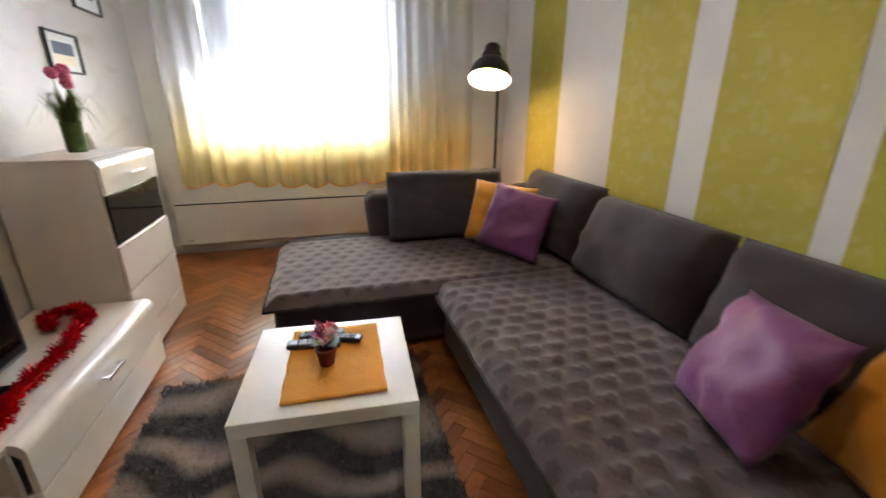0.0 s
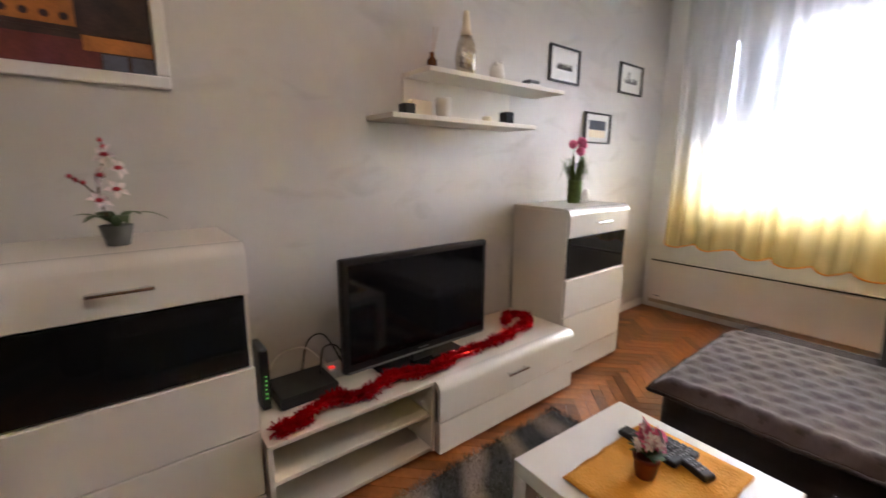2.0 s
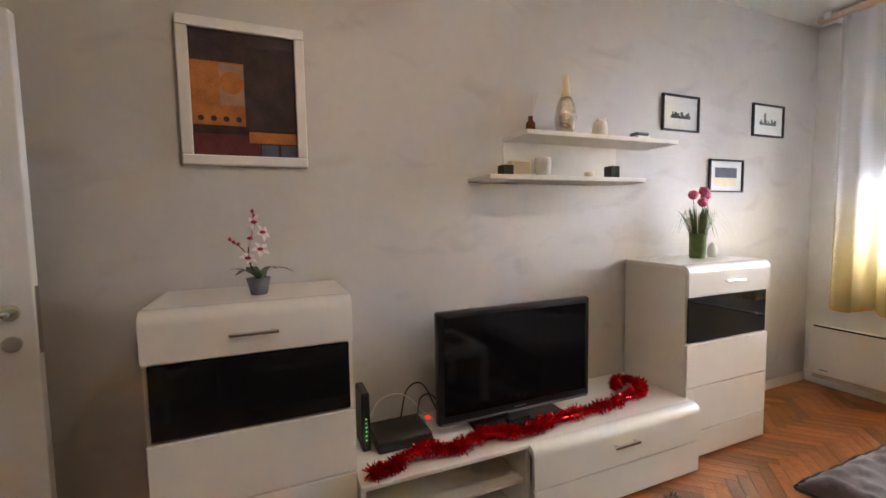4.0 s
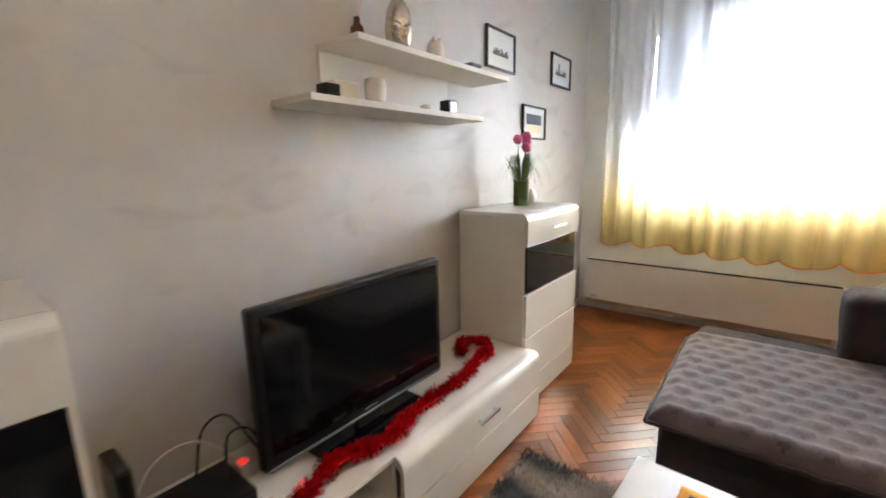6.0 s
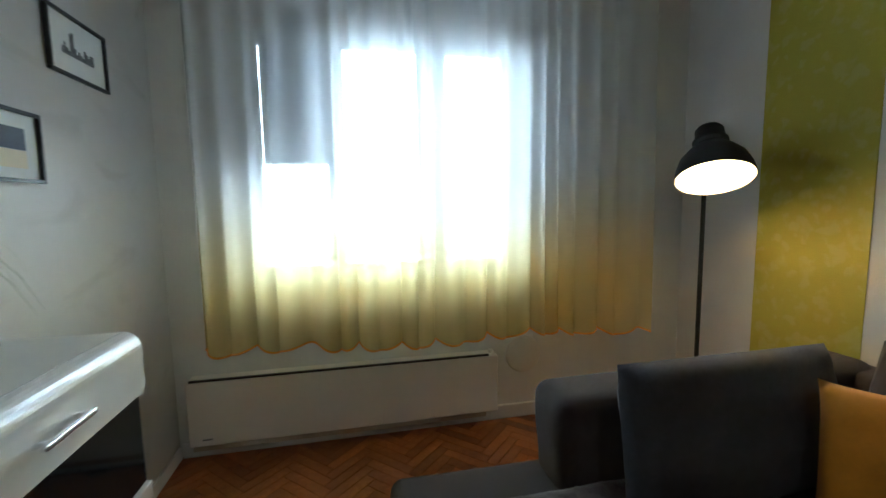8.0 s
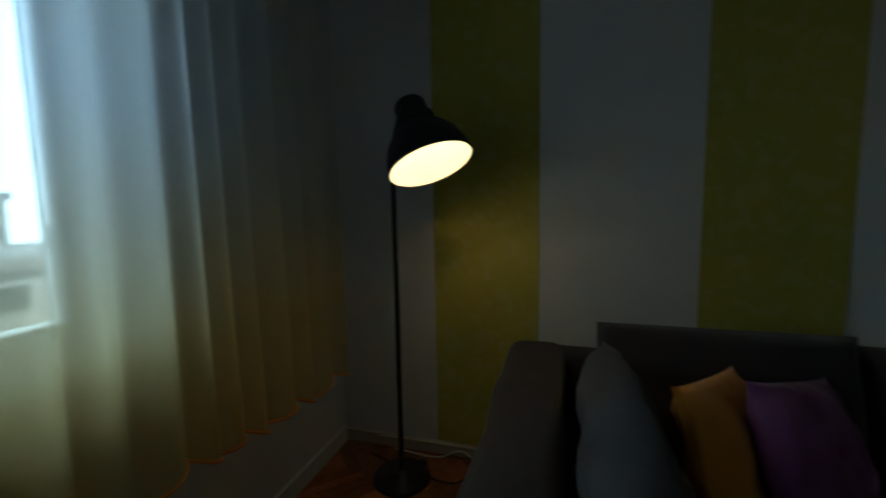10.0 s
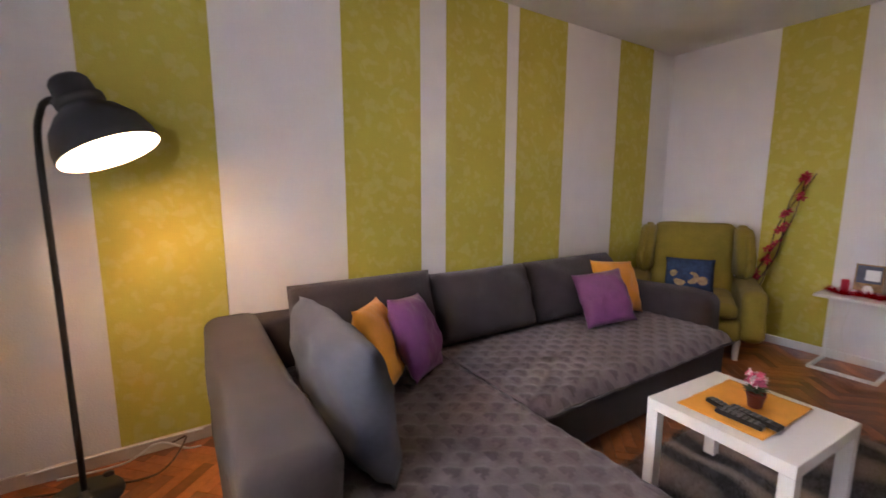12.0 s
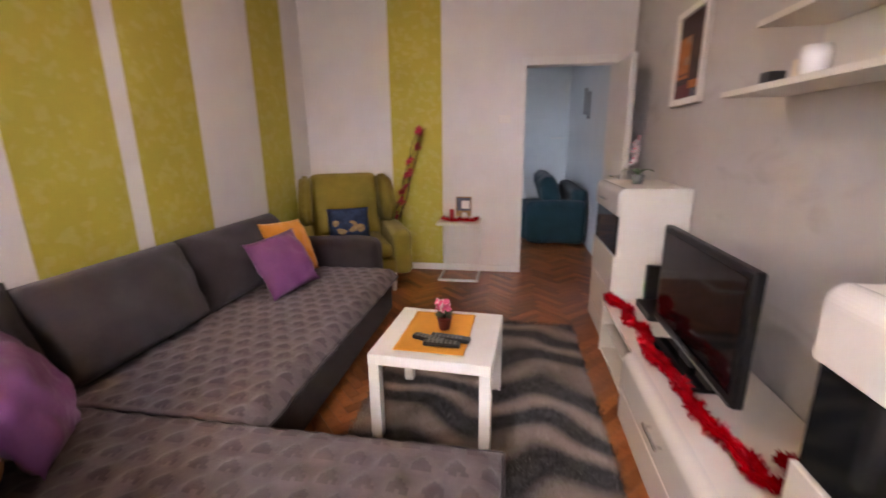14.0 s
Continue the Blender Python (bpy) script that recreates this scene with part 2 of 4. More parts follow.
def rug_fur():
    """Shaggy pile in dark and beige waves across the rug."""
    m = material("shaggy_wave_rug", (.032, .029, .027), .95, vary=.5, scale=22, sheen=.3)
    n, l = m.node_tree.nodes, m.node_tree.links
    b = n["Principled BSDF"]
    src = b.inputs["Base Color"].links[0].from_socket
    tc, wv, rp, mx, mp = n.new("ShaderNodeTexCoord"), n.new("ShaderNodeTexWave"), n.new("ShaderNodeMapRange"), n.new("ShaderNodeMix"), n.new("ShaderNodeMapping")
    wv.bands_direction = 'Y'
    wv.inputs["Scale"].default_value, wv.inputs["Distortion"].default_value, wv.inputs["Detail"].default_value, wv.inputs["Detail Scale"].default_value = 1.9, 1.5, 1, 1.0
    mp.inputs["Scale"].default_value = (.8, 1.0, 0)
    nz, ad = n.new("ShaderNodeTexNoise"), n.new("ShaderNodeMix")
    nz.inputs["Scale"].default_value, nz.inputs["Detail"].default_value = 1.5, 1
    ad.data_type = 'RGBA'
    ad.inputs[0].default_value = .45
    l.new(tc.outputs["Object"], nz.inputs["Vector"]); l.new(tc.outputs["Object"], ad.inputs[6]); l.new(nz.outputs[1], ad.inputs[7])
    l.new(ad.outputs[2], mp.inputs[0]); l.new(mp.outputs[0], wv.inputs["Vector"])
    rp.inputs[1].default_value, rp.inputs[2].default_value = .25, 1.1
    l.new(wv.outputs["Fac"], rp.inputs[0])
    mx.data_type = 'RGBA'
    l.new(rp.outputs[0], mx.inputs[0]); l.new(src, mx.inputs[6])
    mx.inputs[7].default_value = (.33, .25, .195, 1)
    l.new(mx.outputs[2], b.inputs["Base Color"])
    return m


PEARL, GREEN, OAK, SHEER, GLASS, FUR = pearl_wall(), green_paper(), wood_floor(), sheer(), clear_glass(), rug_fur()


# ---- mesh helpers ----
def mesh_of(name, bm, mats, smooth=False):
    me = bpy.data.meshes.new(name)
    bm.normal_update()
    bm.to_mesh(me)
    bm.free()
    for m in (mats if isinstance(mats, (list, tuple)) else [mats]):
        me.materials.append(m)
    if smooth:
        me.shade_smooth()
    return me


def part(name, bm, mat, parent=None, label="", smooth=False):
    ob = new(name, mesh_of(name, bm, mat, smooth))
    if parent:
        ob.parent = parent
    if label:
        ob["label"] = label
    return ob


def thing(name, at, label, category, group="", rz=0, kind=""):
    e = new(name)
    e.empty_display_size = .05
    e.matrix_world = pose(*at, 0, 0, rz)
    return tagged(e, label, category, group, kind)


def box(x0, x1, y0, y1, z0, z1, r=0.0, seg=2, bm=None):
    own = bmesh.new()
    bmesh.ops.create_cube(own, size=1)
    for v in own.verts:
        v.co = Vector((x0 + (v.co.x + .5) * (x1 - x0), y0 + (v.co.y + .5) * (y1 - y0), z0 + (v.co.z + .5) * (z1 - z0)))
    if r:
        bmesh.ops.bevel(own, geom=own.edges[:] , offset=r, segments=seg, profile=.5, affect='EDGES')
    return merge(bm, own)


def merge(bm, own):
    if bm is None:
        return own
    me = bpy.data.meshes.new("t")
    own.to_mesh(me)
    own.free()
    bm.from_mesh(me)
    bpy.data.meshes.remove(me)
    return bm


def lathe(profile, seg=24, at=(0, 0, 0), bm=None, closed=True):
    """Turned shape from pairs of radius and height."""
    own = bmesh.new()
    rings = []
    for r, z in profile:
        rings.append([own.verts.new((at[0] + r * math.cos(2 * math.pi * i / seg), at[1] + r * math.sin(2 * math.pi * i / seg), at[2] + z)) for i in range(seg)])
    for a, b in zip(rings, rings[1:]):
        for i in range(seg):
            own.faces.new((a[i], a[(i + 1) % seg], b[(i + 1) % seg], b[i]))
    if closed and profile[0][0] > 1e-4:
        own.faces.new(rings[0][::-1])
    if closed and profile[-1][0] > 1e-4:
        own.faces.new(rings[-1])
    bmesh.ops.remove_doubles(own, verts=own.verts[:], dist=1e-5)
    return merge(bm, own)


def tube(points, r, seg=8, bm=None, r1=None):
    own = bmesh.new()
    pts = [Vector(p) for p in points]
    rings = []
    for i, p in enumerate(pts):
        d = (pts[min(i + 1, len(pts) - 1)] - pts[max(i - 1, 0)]).normalized()
        u = d.cross(Vector((0, 0, 1)) if abs(d.z) < .9 else Vector((1, 0, 0))).normalized()
        w = d.cross(u)
        q = r if r1 is None else r + (r1 - r) * i / (len(pts) - 1)
        rings.append([own.verts.new(p + q * (math.cos(2 * math.pi * k / seg) * u + math.sin(2 * math.pi * k / seg) * w)) for k in range(seg)])
    for a, b in zip(rings, rings[1:]):
        for k in range(seg):
            own.faces.new((a[k], a[(k + 1) % seg], b[(k + 1) % seg], b[k]))
    own.faces.new(rings[0][::-1]); own.faces.new(rings[-1])
    return merge(bm, own)


def bend(points, n=8):
    """A smooth line through the points."""
    p = [Vector(q) for q in points]
    p = [p[0] * 2 - p[1]] + p + [p[-1] * 2 - p[-2]]
    out = []
    for i in range(1, len(p) - 2):
        for k in range(n):
            t = k / n
            a, b, c, d = p[i - 1], p[i], p[i + 1], p[i + 2]
            out.append(.5 * (2 * b + (c - a) * t + (2 * a - 5 * b + 4 * c - d) * t * t + (3 * b - a - 3 * c + d) * t ** 3))
    return out + [p[-2]]


def cushion(w, h, d, seed=0, puff=.5, n=16, crease=.012, ears=.0):
    """An upright stuffed cushion, w wide along x, h high along z, d thick along y, standing on z = 0."""
    bm = bmesh.new()
    sides = []
    for s in (-1, 1):
        g = []
        for i in range(n + 1):
            row = []
            for j in range(n + 1):
                u, v = 2 * i / n - 1, 2 * j / n - 1
                e = max(0, (1 - abs(u) ** 2.6)) ** puff * max(0, (1 - abs(v) ** 2.6)) ** puff
                pull = 1 - ears * (1 - (u * v) ** 2) * (.5 * (u * u + v * v))
                f = noise.noise(Vector((u * 2.2 + seed * 7.3, v * 2.2, s * 3.1))) * crease * 2 + noise.noise(Vector((u * 6 + seed, v * 5, s))) * crease * .6
                row.append(bm.verts.new((u * w / 2 * pull, s * (d / 2 * e) + f * min(1, e * 2), h / 2 + v * h / 2 * pull)))
            g.append(row)
        for i in range(n):
            for j in range(n):
                q = (g[i][j], g[i + 1][j], g[i + 1][j + 1], g[i][j + 1])
                bm.faces.new(q if s < 0 else q[::-1])
        sides.append(g)
    bmesh.ops.remove_doubles(bm, verts=bm.verts[:], dist=.0008)
    return bm


def soft_box(x0, x1, y0, y1, z0, z1, r=.05, sag=.01, seed=0, cuts=5):
    """Upholstered block with rounded edges and a slightly uneven surface."""
    cx, cy, cz = (x0 + x1) / 2, (y0 + y1) / 2, (z0 + z1) / 2
    hx, hy, hz = (x1 - x0) / 2, (y1 - y0) / 2, (z1 - z0) / 2
    bm = box(x0, x1, y0, y1, z0, z1, min(r, hx * .95, hy * .95, hz * .95), 5)
    bmesh.ops.subdivide_edges(bm, edges=[e for e in bm.edges if e.calc_length() > .12], cuts=cuts, use_grid_fill=True)
    for v in bm.verts:
        q = noise.noise(Vector(v.co * 4) + Vector((seed * 5, 0, 0))) * sag
        v.co += Vector(((v.co.x - cx) / hx, (v.co.y - cy) / hy, (v.co.z - cz) / hz)) * q
    return bm


def structure(name, bm, mat, label):
    ob = part(name, bm, mat)
    return tagged(ob, label, name.split("_")[0], kind="structure")


# ---- the room ----
W, D, H = 3.22, 5.32, 2.72
T = .2
structure("floor", box(-T, W + T, -4.0, D + T, -.12, -.012), material("dark_subfloor", (.05, .03, .02), .8), "dark gap base under the oak parquet floor")
structure("ceiling", box(-T, W + T, -4.0, D + T, H, H + .15), CEIL, "plain matt white painted ceiling")
structure("wall_west", box(-T, 0, 0, D + T, -.1, H), PEARL, "grey pearlescent plaster wall with brushed blotches")
structure("wall_east", box(W, W + T, -.1, D + T, -.1, H), WHITE_WALL, "white embossed wallpaper wall with lime stripes")
# door wall with its opening
DX0, DX1, DH = .14, 1.0, 2.11
bm = box(-T, DX0, -.15, 0, -.1, H)
box(DX1, W, -.15, 0, -.1, H, bm=bm)
box(DX0, DX1, -.15, 0, DH, H, bm=bm)
structure("wall_south", bm, WHITE_WALL, "white wallpapered wall with an open doorway")
# window wall with its opening
WX0, WX1, WZ0, WZ1 = .45, 1.97, .98, 2.36
bm = box(0, WX0, D, D + T, -.1, H)
box(WX1, W, D, D + T, -.1, H, bm=bm)
box(WX0, WX1, D, D + T, -.1, WZ0, bm=bm)
box(WX0, WX1, D, D + T, WZ1, H, bm=bm)
structure("wall_north", bm, PLAIN, "plain white wall around the window")
# lime strips of wallpaper on the east wall
for a, b in ((4.23, 4.76), (3.005, 3.54), (2.255, 2.80), (1.606, 2.137), (.37, .892)):
    tagged(part("wallpaper_strip", box(W - .004, W - .0005, a, b, .07, H - .002), GREEN), "lime green floral wallpaper strip on white wall", "wallpaper", "lime wallpaper strips", "structure")
tagged(part("wallpaper_strip", box(1.774, 2.303, .0005, .004, .07, H - .002), GREEN), "lime green floral wallpaper strip on white wall", "wallpaper", "lime wallpaper strips", "structure")
structure("baseboard_west", box(0.001, .016, 1.0, D - .02, 0, .07, .003), PLAIN, "grey painted low baseboard")
structure("baseboard_east", box(W - .018, W - .001, .02, D - .02, 0, .07, .004), BASEB, "beige painted wooden baseboard")
structure("baseboard_south", box(DX1 + .01, W - .02, .001, .018, 0, .07, .004), PLAIN, "white painted wooden baseboard")
structure("baseboard_north", box(.02, W - .02, D - .02, D - .001, 0, .09, .004), PLAIN, "white painted wooden baseboard")
# hall beyond the door
structure("wall_hall_far", box(-1.2, W + .4, -4.0, -3.85, -.1, H), HALL_WALL, "pale blue far wall of next room")
structure("wall_hall_west", box(-.02, .08, -3.85, -.15, -.1, H), HALL_WALL, "pale blue side wall of next room")
bm = box(W - .02, W + .1, -3.85, -.15, -.1, 1.2)
box(W - .02, W + .1, -3.85, -.15, 1.9, H, bm=bm)
box(W - .02, W + .1, -3.85, -1.25, 1.2, 1.9, bm=bm)
box(W - .02, W + .1, -.75, -.15, 1.2, 1.9, bm=bm)
structure("wall_hall_east", bm, HALL_WALL, "pale blue wall with a window opening")

# door frame and open leaf
door = thing("door_1", (DX0, 0, 0), "white painted open door against the grey wall", "door", kind="structure")
FR = PLAIN
part("door_frame", box(DX1 - DX0 - .045, DX1 - DX0 + .0, -.149, .012, 0, DH, .004), FR, door)
part("door_frame", box(0, .03, -.149, .012, 0, DH, .004), FR, door)
part("door_frame", box(.031, DX1 - DX0 - .046, -.149, .012, DH - .07, DH, .004), FR, door)
leaf = part("door_leaf", box(-.02, .02, .014, .70, .01, 2.0, .004), FR, door, "white door leaf standing open")
leaf.matrix_local = pose(.04, .0, 0, 0, 0, 1)
h = part("door_handle", tube(bend([(.02, .64, 1.06), (.06, .64, 1.06), (.065, .59, 1.06), (.065, .52, 1.055)]), .009), METAL, leaf, "brushed metal lever handle", True)
part("rosette", lathe([(.0, 0), (.026, 0), (.026, .008), (0, .008)]), METAL, leaf).matrix_local = pose(.02, .64, 1.06, 0, 90, 0)
part("keyhole_rosette", lathe([(.0, 0), (.026, 0), (.026, .008), (0, .008)]), METAL, leaf).matrix_local = pose(.02, .64, .96, 0, 90, 0)
part("lock_plate", box(-.012, .012, .70, .703, .92, 1.14), METAL, leaf)

# window
win = thing("window_1", (0, D, 0), "white plastic window with three casements and glass panes", "window", kind="structure")
fy0, fy1 = .03, .10
bm = box(WX0, WX0 + .06, fy0, fy1, WZ0, WZ1, .004)
part("window_frame", bm, FRAME_PVC, win)
part("window_frame", box(WX1 - .06, WX1, fy0, fy1, WZ0, WZ1, .004), FRAME_PVC, win)
part("window_frame", box(WX0 + .06, WX1 - .06, fy0, fy1, WZ0, WZ0 + .08, .004), FRAME_PVC, win)
part("window_frame", box(WX0 + .06, WX1 - .06, fy0, fy1, WZ1 - .07, WZ1, .004), FRAME_PVC, win)
for a, b in ((.87, .97), (1.39, 1.565)):
    part("mullion", box(a, b, fy0 - .01, fy1, WZ0 + .08, WZ1 - .07, .005), FRAME_PVC, win)
for a, b in ((.512, .868), (.972, 1.388), (1.567, 1.908)):
    p = part("pane", box(a, b, .06, .066, WZ0 + .082, WZ1 - .072), GLASS, win)
    p.visible_shadow = False
part("window_sill", box(WX0 - .08, WX1 + .08, -.10, .028, WZ0 - .04, WZ0 - .004, .006), FRAME_PVC, win)
sh = part("roller_shutter", box(.512, .868, .11, .12, 1.64, WZ1), SHUTTER, win, "grey half-lowered roller shutter")
for i in range(15):
    part("slat", box(.514, .866, .102, .109, 1.645 + i * .05, 1.645 + i * .05 + .044, .003), SHUTTER, sh)
part("window_handle", box(1.465, 1.485, -.03, .018, 1.55, 1.68, .005), FRAME_PVC, win)

# curtain rail and curtain
rail = thing("curtain_rail", (0, D - .25, H - .06), "wooden curtain rail board under the ceiling", "curtain rail")
part("rail_board", box(.12, 2.98, -.03, .03, 0, .035, .004), WOODROD, rail)
for x in (.18, 1.5, 2.8):
    part("bracket", box(x - .02, x + .02, -.035, .245, .012, .058, .004), PLAIN, rail)
part("end_cap", box(.10, .119, -.034, .034, -.006, .04, .004), PLAIN, rail)
part("end_cap", box(2.981, 3.0, -.034, .034, -.006, .04, .004), PLAIN, rail)


def curtain_mesh():
    bm = bmesh.new()
    nx, nz = 420, 26
    rows = []
    for j in range(nz + 1):
        v = j / nz
        row = []
        for i in range(nx + 1):
            u = i / nx
            x = .24 + u * (2.78 - .24) + (v - .5) * .03 * (u - .5)
            ph = u * 2 * math.pi * 21 + 1.6 * math.sin(u * 17) + .9 * math.sin(u * 41 + 1)
            a = .016 + .030 * v * (.6 + .4 * math.sin(u * 23 + 2))
            y = D - .25 + a * math.sin(ph) + .012 * math.sin(u * 9 + v * 2)
            x += .010 * v * math.cos(ph)
            zb = .655 + .022 * math.sin(ph * .5 + 1) + .015 * math.sin(u * 11) - .05 * u
            z = (H - .065) * (1 - v) + zb * v
            row.append(bm.verts.new((x, y, z)))
        rows.append(row)
    for a, b in zip(rows, rows[1:]):
        for i in range(nx):
            bm.faces.new((a[i], b[i], b[i + 1], a[i + 1]))
    return bm, rows


bm, rows = curtain_mesh()
hem_pts = [v.co.copy() for v in rows[-1]]
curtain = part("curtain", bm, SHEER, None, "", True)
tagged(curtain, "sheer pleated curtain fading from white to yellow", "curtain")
part("hem", tube(hem_pts, .006, 5), ORANGE, curtain, "rolled orange hem", True)

# heater panel under the window
heat = thing("radiator_panel", (0, D, 0), "long cream low heater panel under the window", "radiator")
part("casing", box(.09, 1.84, -.12, -.003, .11, .47, .008), RADIATOR, heat)
part("grille", box(.11, 1.78, -.1215, -.105, .4705, .482, .002), BLACK, heat, "black slotted air grille")
part("control_knob", lathe([(0, 0), (.014, 0), (.014, .018), (0, .018)], 16, (1.81, -.06, .471)), PLAIN, heat)
part("foot", box(.10, 1.77, -.09, -.022, .0705, .109), BASEB, heat)
part("maker_plate", box(.16, .21, -.123, -.1205, .145, .152), POT_GREY, heat)
bx = thing("junction_cover", (2.05, D, .42), "round cream junction cover on the wall", "wall cover")
c = part("cover", lathe([(0, 0), (.12, 0), (.12, .012), (.11, .018), (0, .018)], 40), RADIATOR, bx, "", True)
c.matrix_local = pose(0, 0, 0, 90, 0, 0)
so = thing("wall_socket", (2.16, D, .56), "white wall socket by the window", "socket")
part("plate", box(-.04, .04, -.012, -.001, -.04, .04, .004), PLAIN, so)
part("plug", lathe([(0, 0), (.018, 0), (.016, .03), (0, .03)], 16), PLAIN, so).matrix_local = pose(0, -.0125, 0, 90, 0, 0)
sw = thing("light_switch", (1.155, 0, 1.56), "cream double light switch on white wall", "light switch")
part("plate", box(-.06, .06, .001, .018, -.036, .036, .004), BODYW, sw)
part("rocker", box(-.05, -.002, .0185, .024, -.027, .027, .003), CERAMIC, sw)
part("rocker", box(.002, .05, .0185, .024, -.027, .027, .003), CERAMIC, sw)


# ---- wall unit ----
def front_with_lip(y0, y1, z0, z1, x, depth=.05):
    """Drawer front whose top edge rolls over in a wide curve."""
    bm = bmesh.new()
    prof = [(x - depth, z1)]
    r = .045
    for k in range(9):
        a = math.pi / 2 * k / 8
        prof.append((x - r + r * math.sin(a), z1 - r + r * math.cos(a)))
    prof += [(x, z0), (x - .018, z0), (x - .018, z1 - r - .01), (x - depth, z1 - .018)]
    a = [bm.verts.new((p, y0, q)) for p, q in prof]
    b = [bm.verts.new((p, y1, q)) for p, q in prof]
    for i in range(len(prof)):
        j = (i + 1) % len(prof)
        bm.faces.new((a[j], a[i], b[i], b[j]))
    bm.faces.new(a); bm.faces.new(b[::-1])
    bmesh.ops.recalc_face_normals(bm, faces=bm.faces[:])
    return bm


def handle(y, z, x, w=.15):
    bm = box(x + .018, x + .030, y - w / 2, y + w / 2, z - .006, z + .006, .003)
    box(x, x + .019, y - w / 2 + .012, y - w / 2 + .022, z - .004, z + .004, bm=bm)
    box(x, x + .019, y + w / 2 - .022, y + w / 2 - .012, z - .004, z + .004, bm=bm)
    return bm


def tall_cabinet(y0, w, label):
    c = thing("display_cabinet", (0, y0, 0), label, "cabinet", "wall unit cabinets")
    X = .41
    part("side_panel", box(.012, X, 0, .018, .02, 1.05), BODYW, c)
    part("side_panel", box(.012, X, w - .018, w, .02, 1.05), BODYW, c)
    part("bottom_panel", box(.021, X - .005, .0185, w - .0185, .02, .04), BODYW, c)
    part("back_panel", box(.012, .02, .0185, w - .0185, .02, 1.05), BODYW, c)
    for z in (.63, .895):
        part("shelf", box(.021, X - .02, .0185, w - .0185, z, z + .017), BODYW, c)
    part("glass_shelf", box(.021, X - .06, .0185, w - .0185, .76, .766), DKGLASS, c)
    part("top", box(.012, X + .0005 - .02, 0, w, 1.0505, 1.0695, .003), BODYW, c)
    d = part("drawer_front", front_with_lip(0, w, .905, 1.07, X + .022, .04), LACQ, c, "glossy white curved drawer front")
    part("handle", handle(w / 2, .975, X + .022), METAL, d, "slim chrome bar handle")
    g = part("glass_door", box(X + .003, X + .012, .014, w - .014, .655, .897, .002), DKGLASS, c, "dark smoked glass door")
    part("drawer_front", box(X + .002, X + .02, 0, w, .415, .648, .004), LACQ, c)
    part("drawer_front", box(X + .002, X + .02, 0, w, .167, .410, .004), LACQ, c)
    part("drawer_front", box(X + .002, X + .02, 0, w, .02, .162, .004), LACQ, c)
    return c


tall_cabinet(1.03, .64, "white gloss cabinet with smoked glass door, orchid on top")
tall_cabinet(3.40, .67, "white gloss cabinet with smoked glass door, grass pot on top")

bench = thing("tv_bench", (0, 1.675, 0), "low white gloss television bench with open shelves and drawers", "tv bench")
L = 1.72
for y in (0, .705, L - .018):
    part("side_panel", box(.012, .47, y, y + .018, .02, .352), BODYW, bench)
for y0, y1 in ((.0185, .7045), (.7235, L - .0185)):
    part("bottom_panel", box(.021, .46, y0, y1, .02, .038), BODYW, bench)
    part("back_panel", box(.012, .02, y0, y1, .02, .35), BODYW, bench)
part("top", box(.012, .475, 0, L, .3525, .3705, .003), BODYW, bench)
part("shelf", box(.025, .45, .0185, .7045, .19, .206, .002), BODYW, bench)
d = part("drawer_front", front_with_lip(.715, L, .185, .372, .515, .055), LACQ, bench, "glossy white curved drawer front")
part("handle", handle(1.21, .285, .515), METAL, d, "slim chrome bar handle")
d = part("drawer_front", box(.473, .515, .715, L, .022, .178, .005), LACQ, bench)

tv = thing("television", (.27, 2.47, .371), "black flat television standing on the bench", "television")
bm = box(-.03, .012, -.415, .415, .05, .56, .012, 3)
part("cabinet", bm, BLACK, tv)
part("screen", box(.0125, .016, -.385, .385, .095, .532, .001), GLOSSBLK, tv, "switched-off glossy black screen")
part("bottom_strip", box(.0, .0145, -.40, .40, .051, .062, .002), POT_GREY, tv)
part("maker_mark", box(.0125, .014, -.03, .03, .073, .079), POT_GREY, tv)
part("neck", box(-.02, .01, -.06, .06, .008, .06, .004), BLACK, tv)
part("stand", box(-.11, .11, -.24, .24, .0, .014, .006), GLOSSBLK, tv, "wide glossy black foot")

rt = thing("router", (.18, 1.745, .371), "slim black upright router with green lights", "router")
part("body", box(-.07, .07, -.018, .018, 0, .25, .008), BLACK, rt)
for i in range(6):
    part("status_light", box(.0705, .072, -.003, .003, .05 + i * .018, .054 + i * .018), LED, rt)
stb = thing("set_top_box", (.20, 1.90, .371), "flat black set-top box on the bench", "set-top box")
part("body", box(-.10, .10, -.12, .12, .004, .05, .006), BLACK, stb)
part("foot_strip", box(-.09, .09, -.11, .11, 0, .004), BLACK, stb)
ps = thing("power_strip", (.15, 2.06, .371), "power strip with a red lit switch", "power strip")
part("body", box(-.03, .03, -.03, .09, 0, .04, .006), CABLE, ps)
part("switch", box(-.012, .012, -.02, .005, .0405, .048, .002), REDLED, ps)
for k, (pts, m) in enumerate((([(.12, 1.76, .40), (.08, 1.84, .50), (.10, 1.95, .52), (.13, 2.05, .415)], CABLE), ([(.12, 1.93, .425), (.07, 1.98, .53), (.09, 2.05, .55), (.15, 2.11, .415)], BLACK), ([(.20, 1.98, .425), (.12, 2.03, .50), (.13, 2.09, .50), (.15, 2.13, .40)], BLACK))):
    tagged(part("cable", tube(bend(pts), .004), m, None, "", True), "loose cable behind the set-top box", "cable")


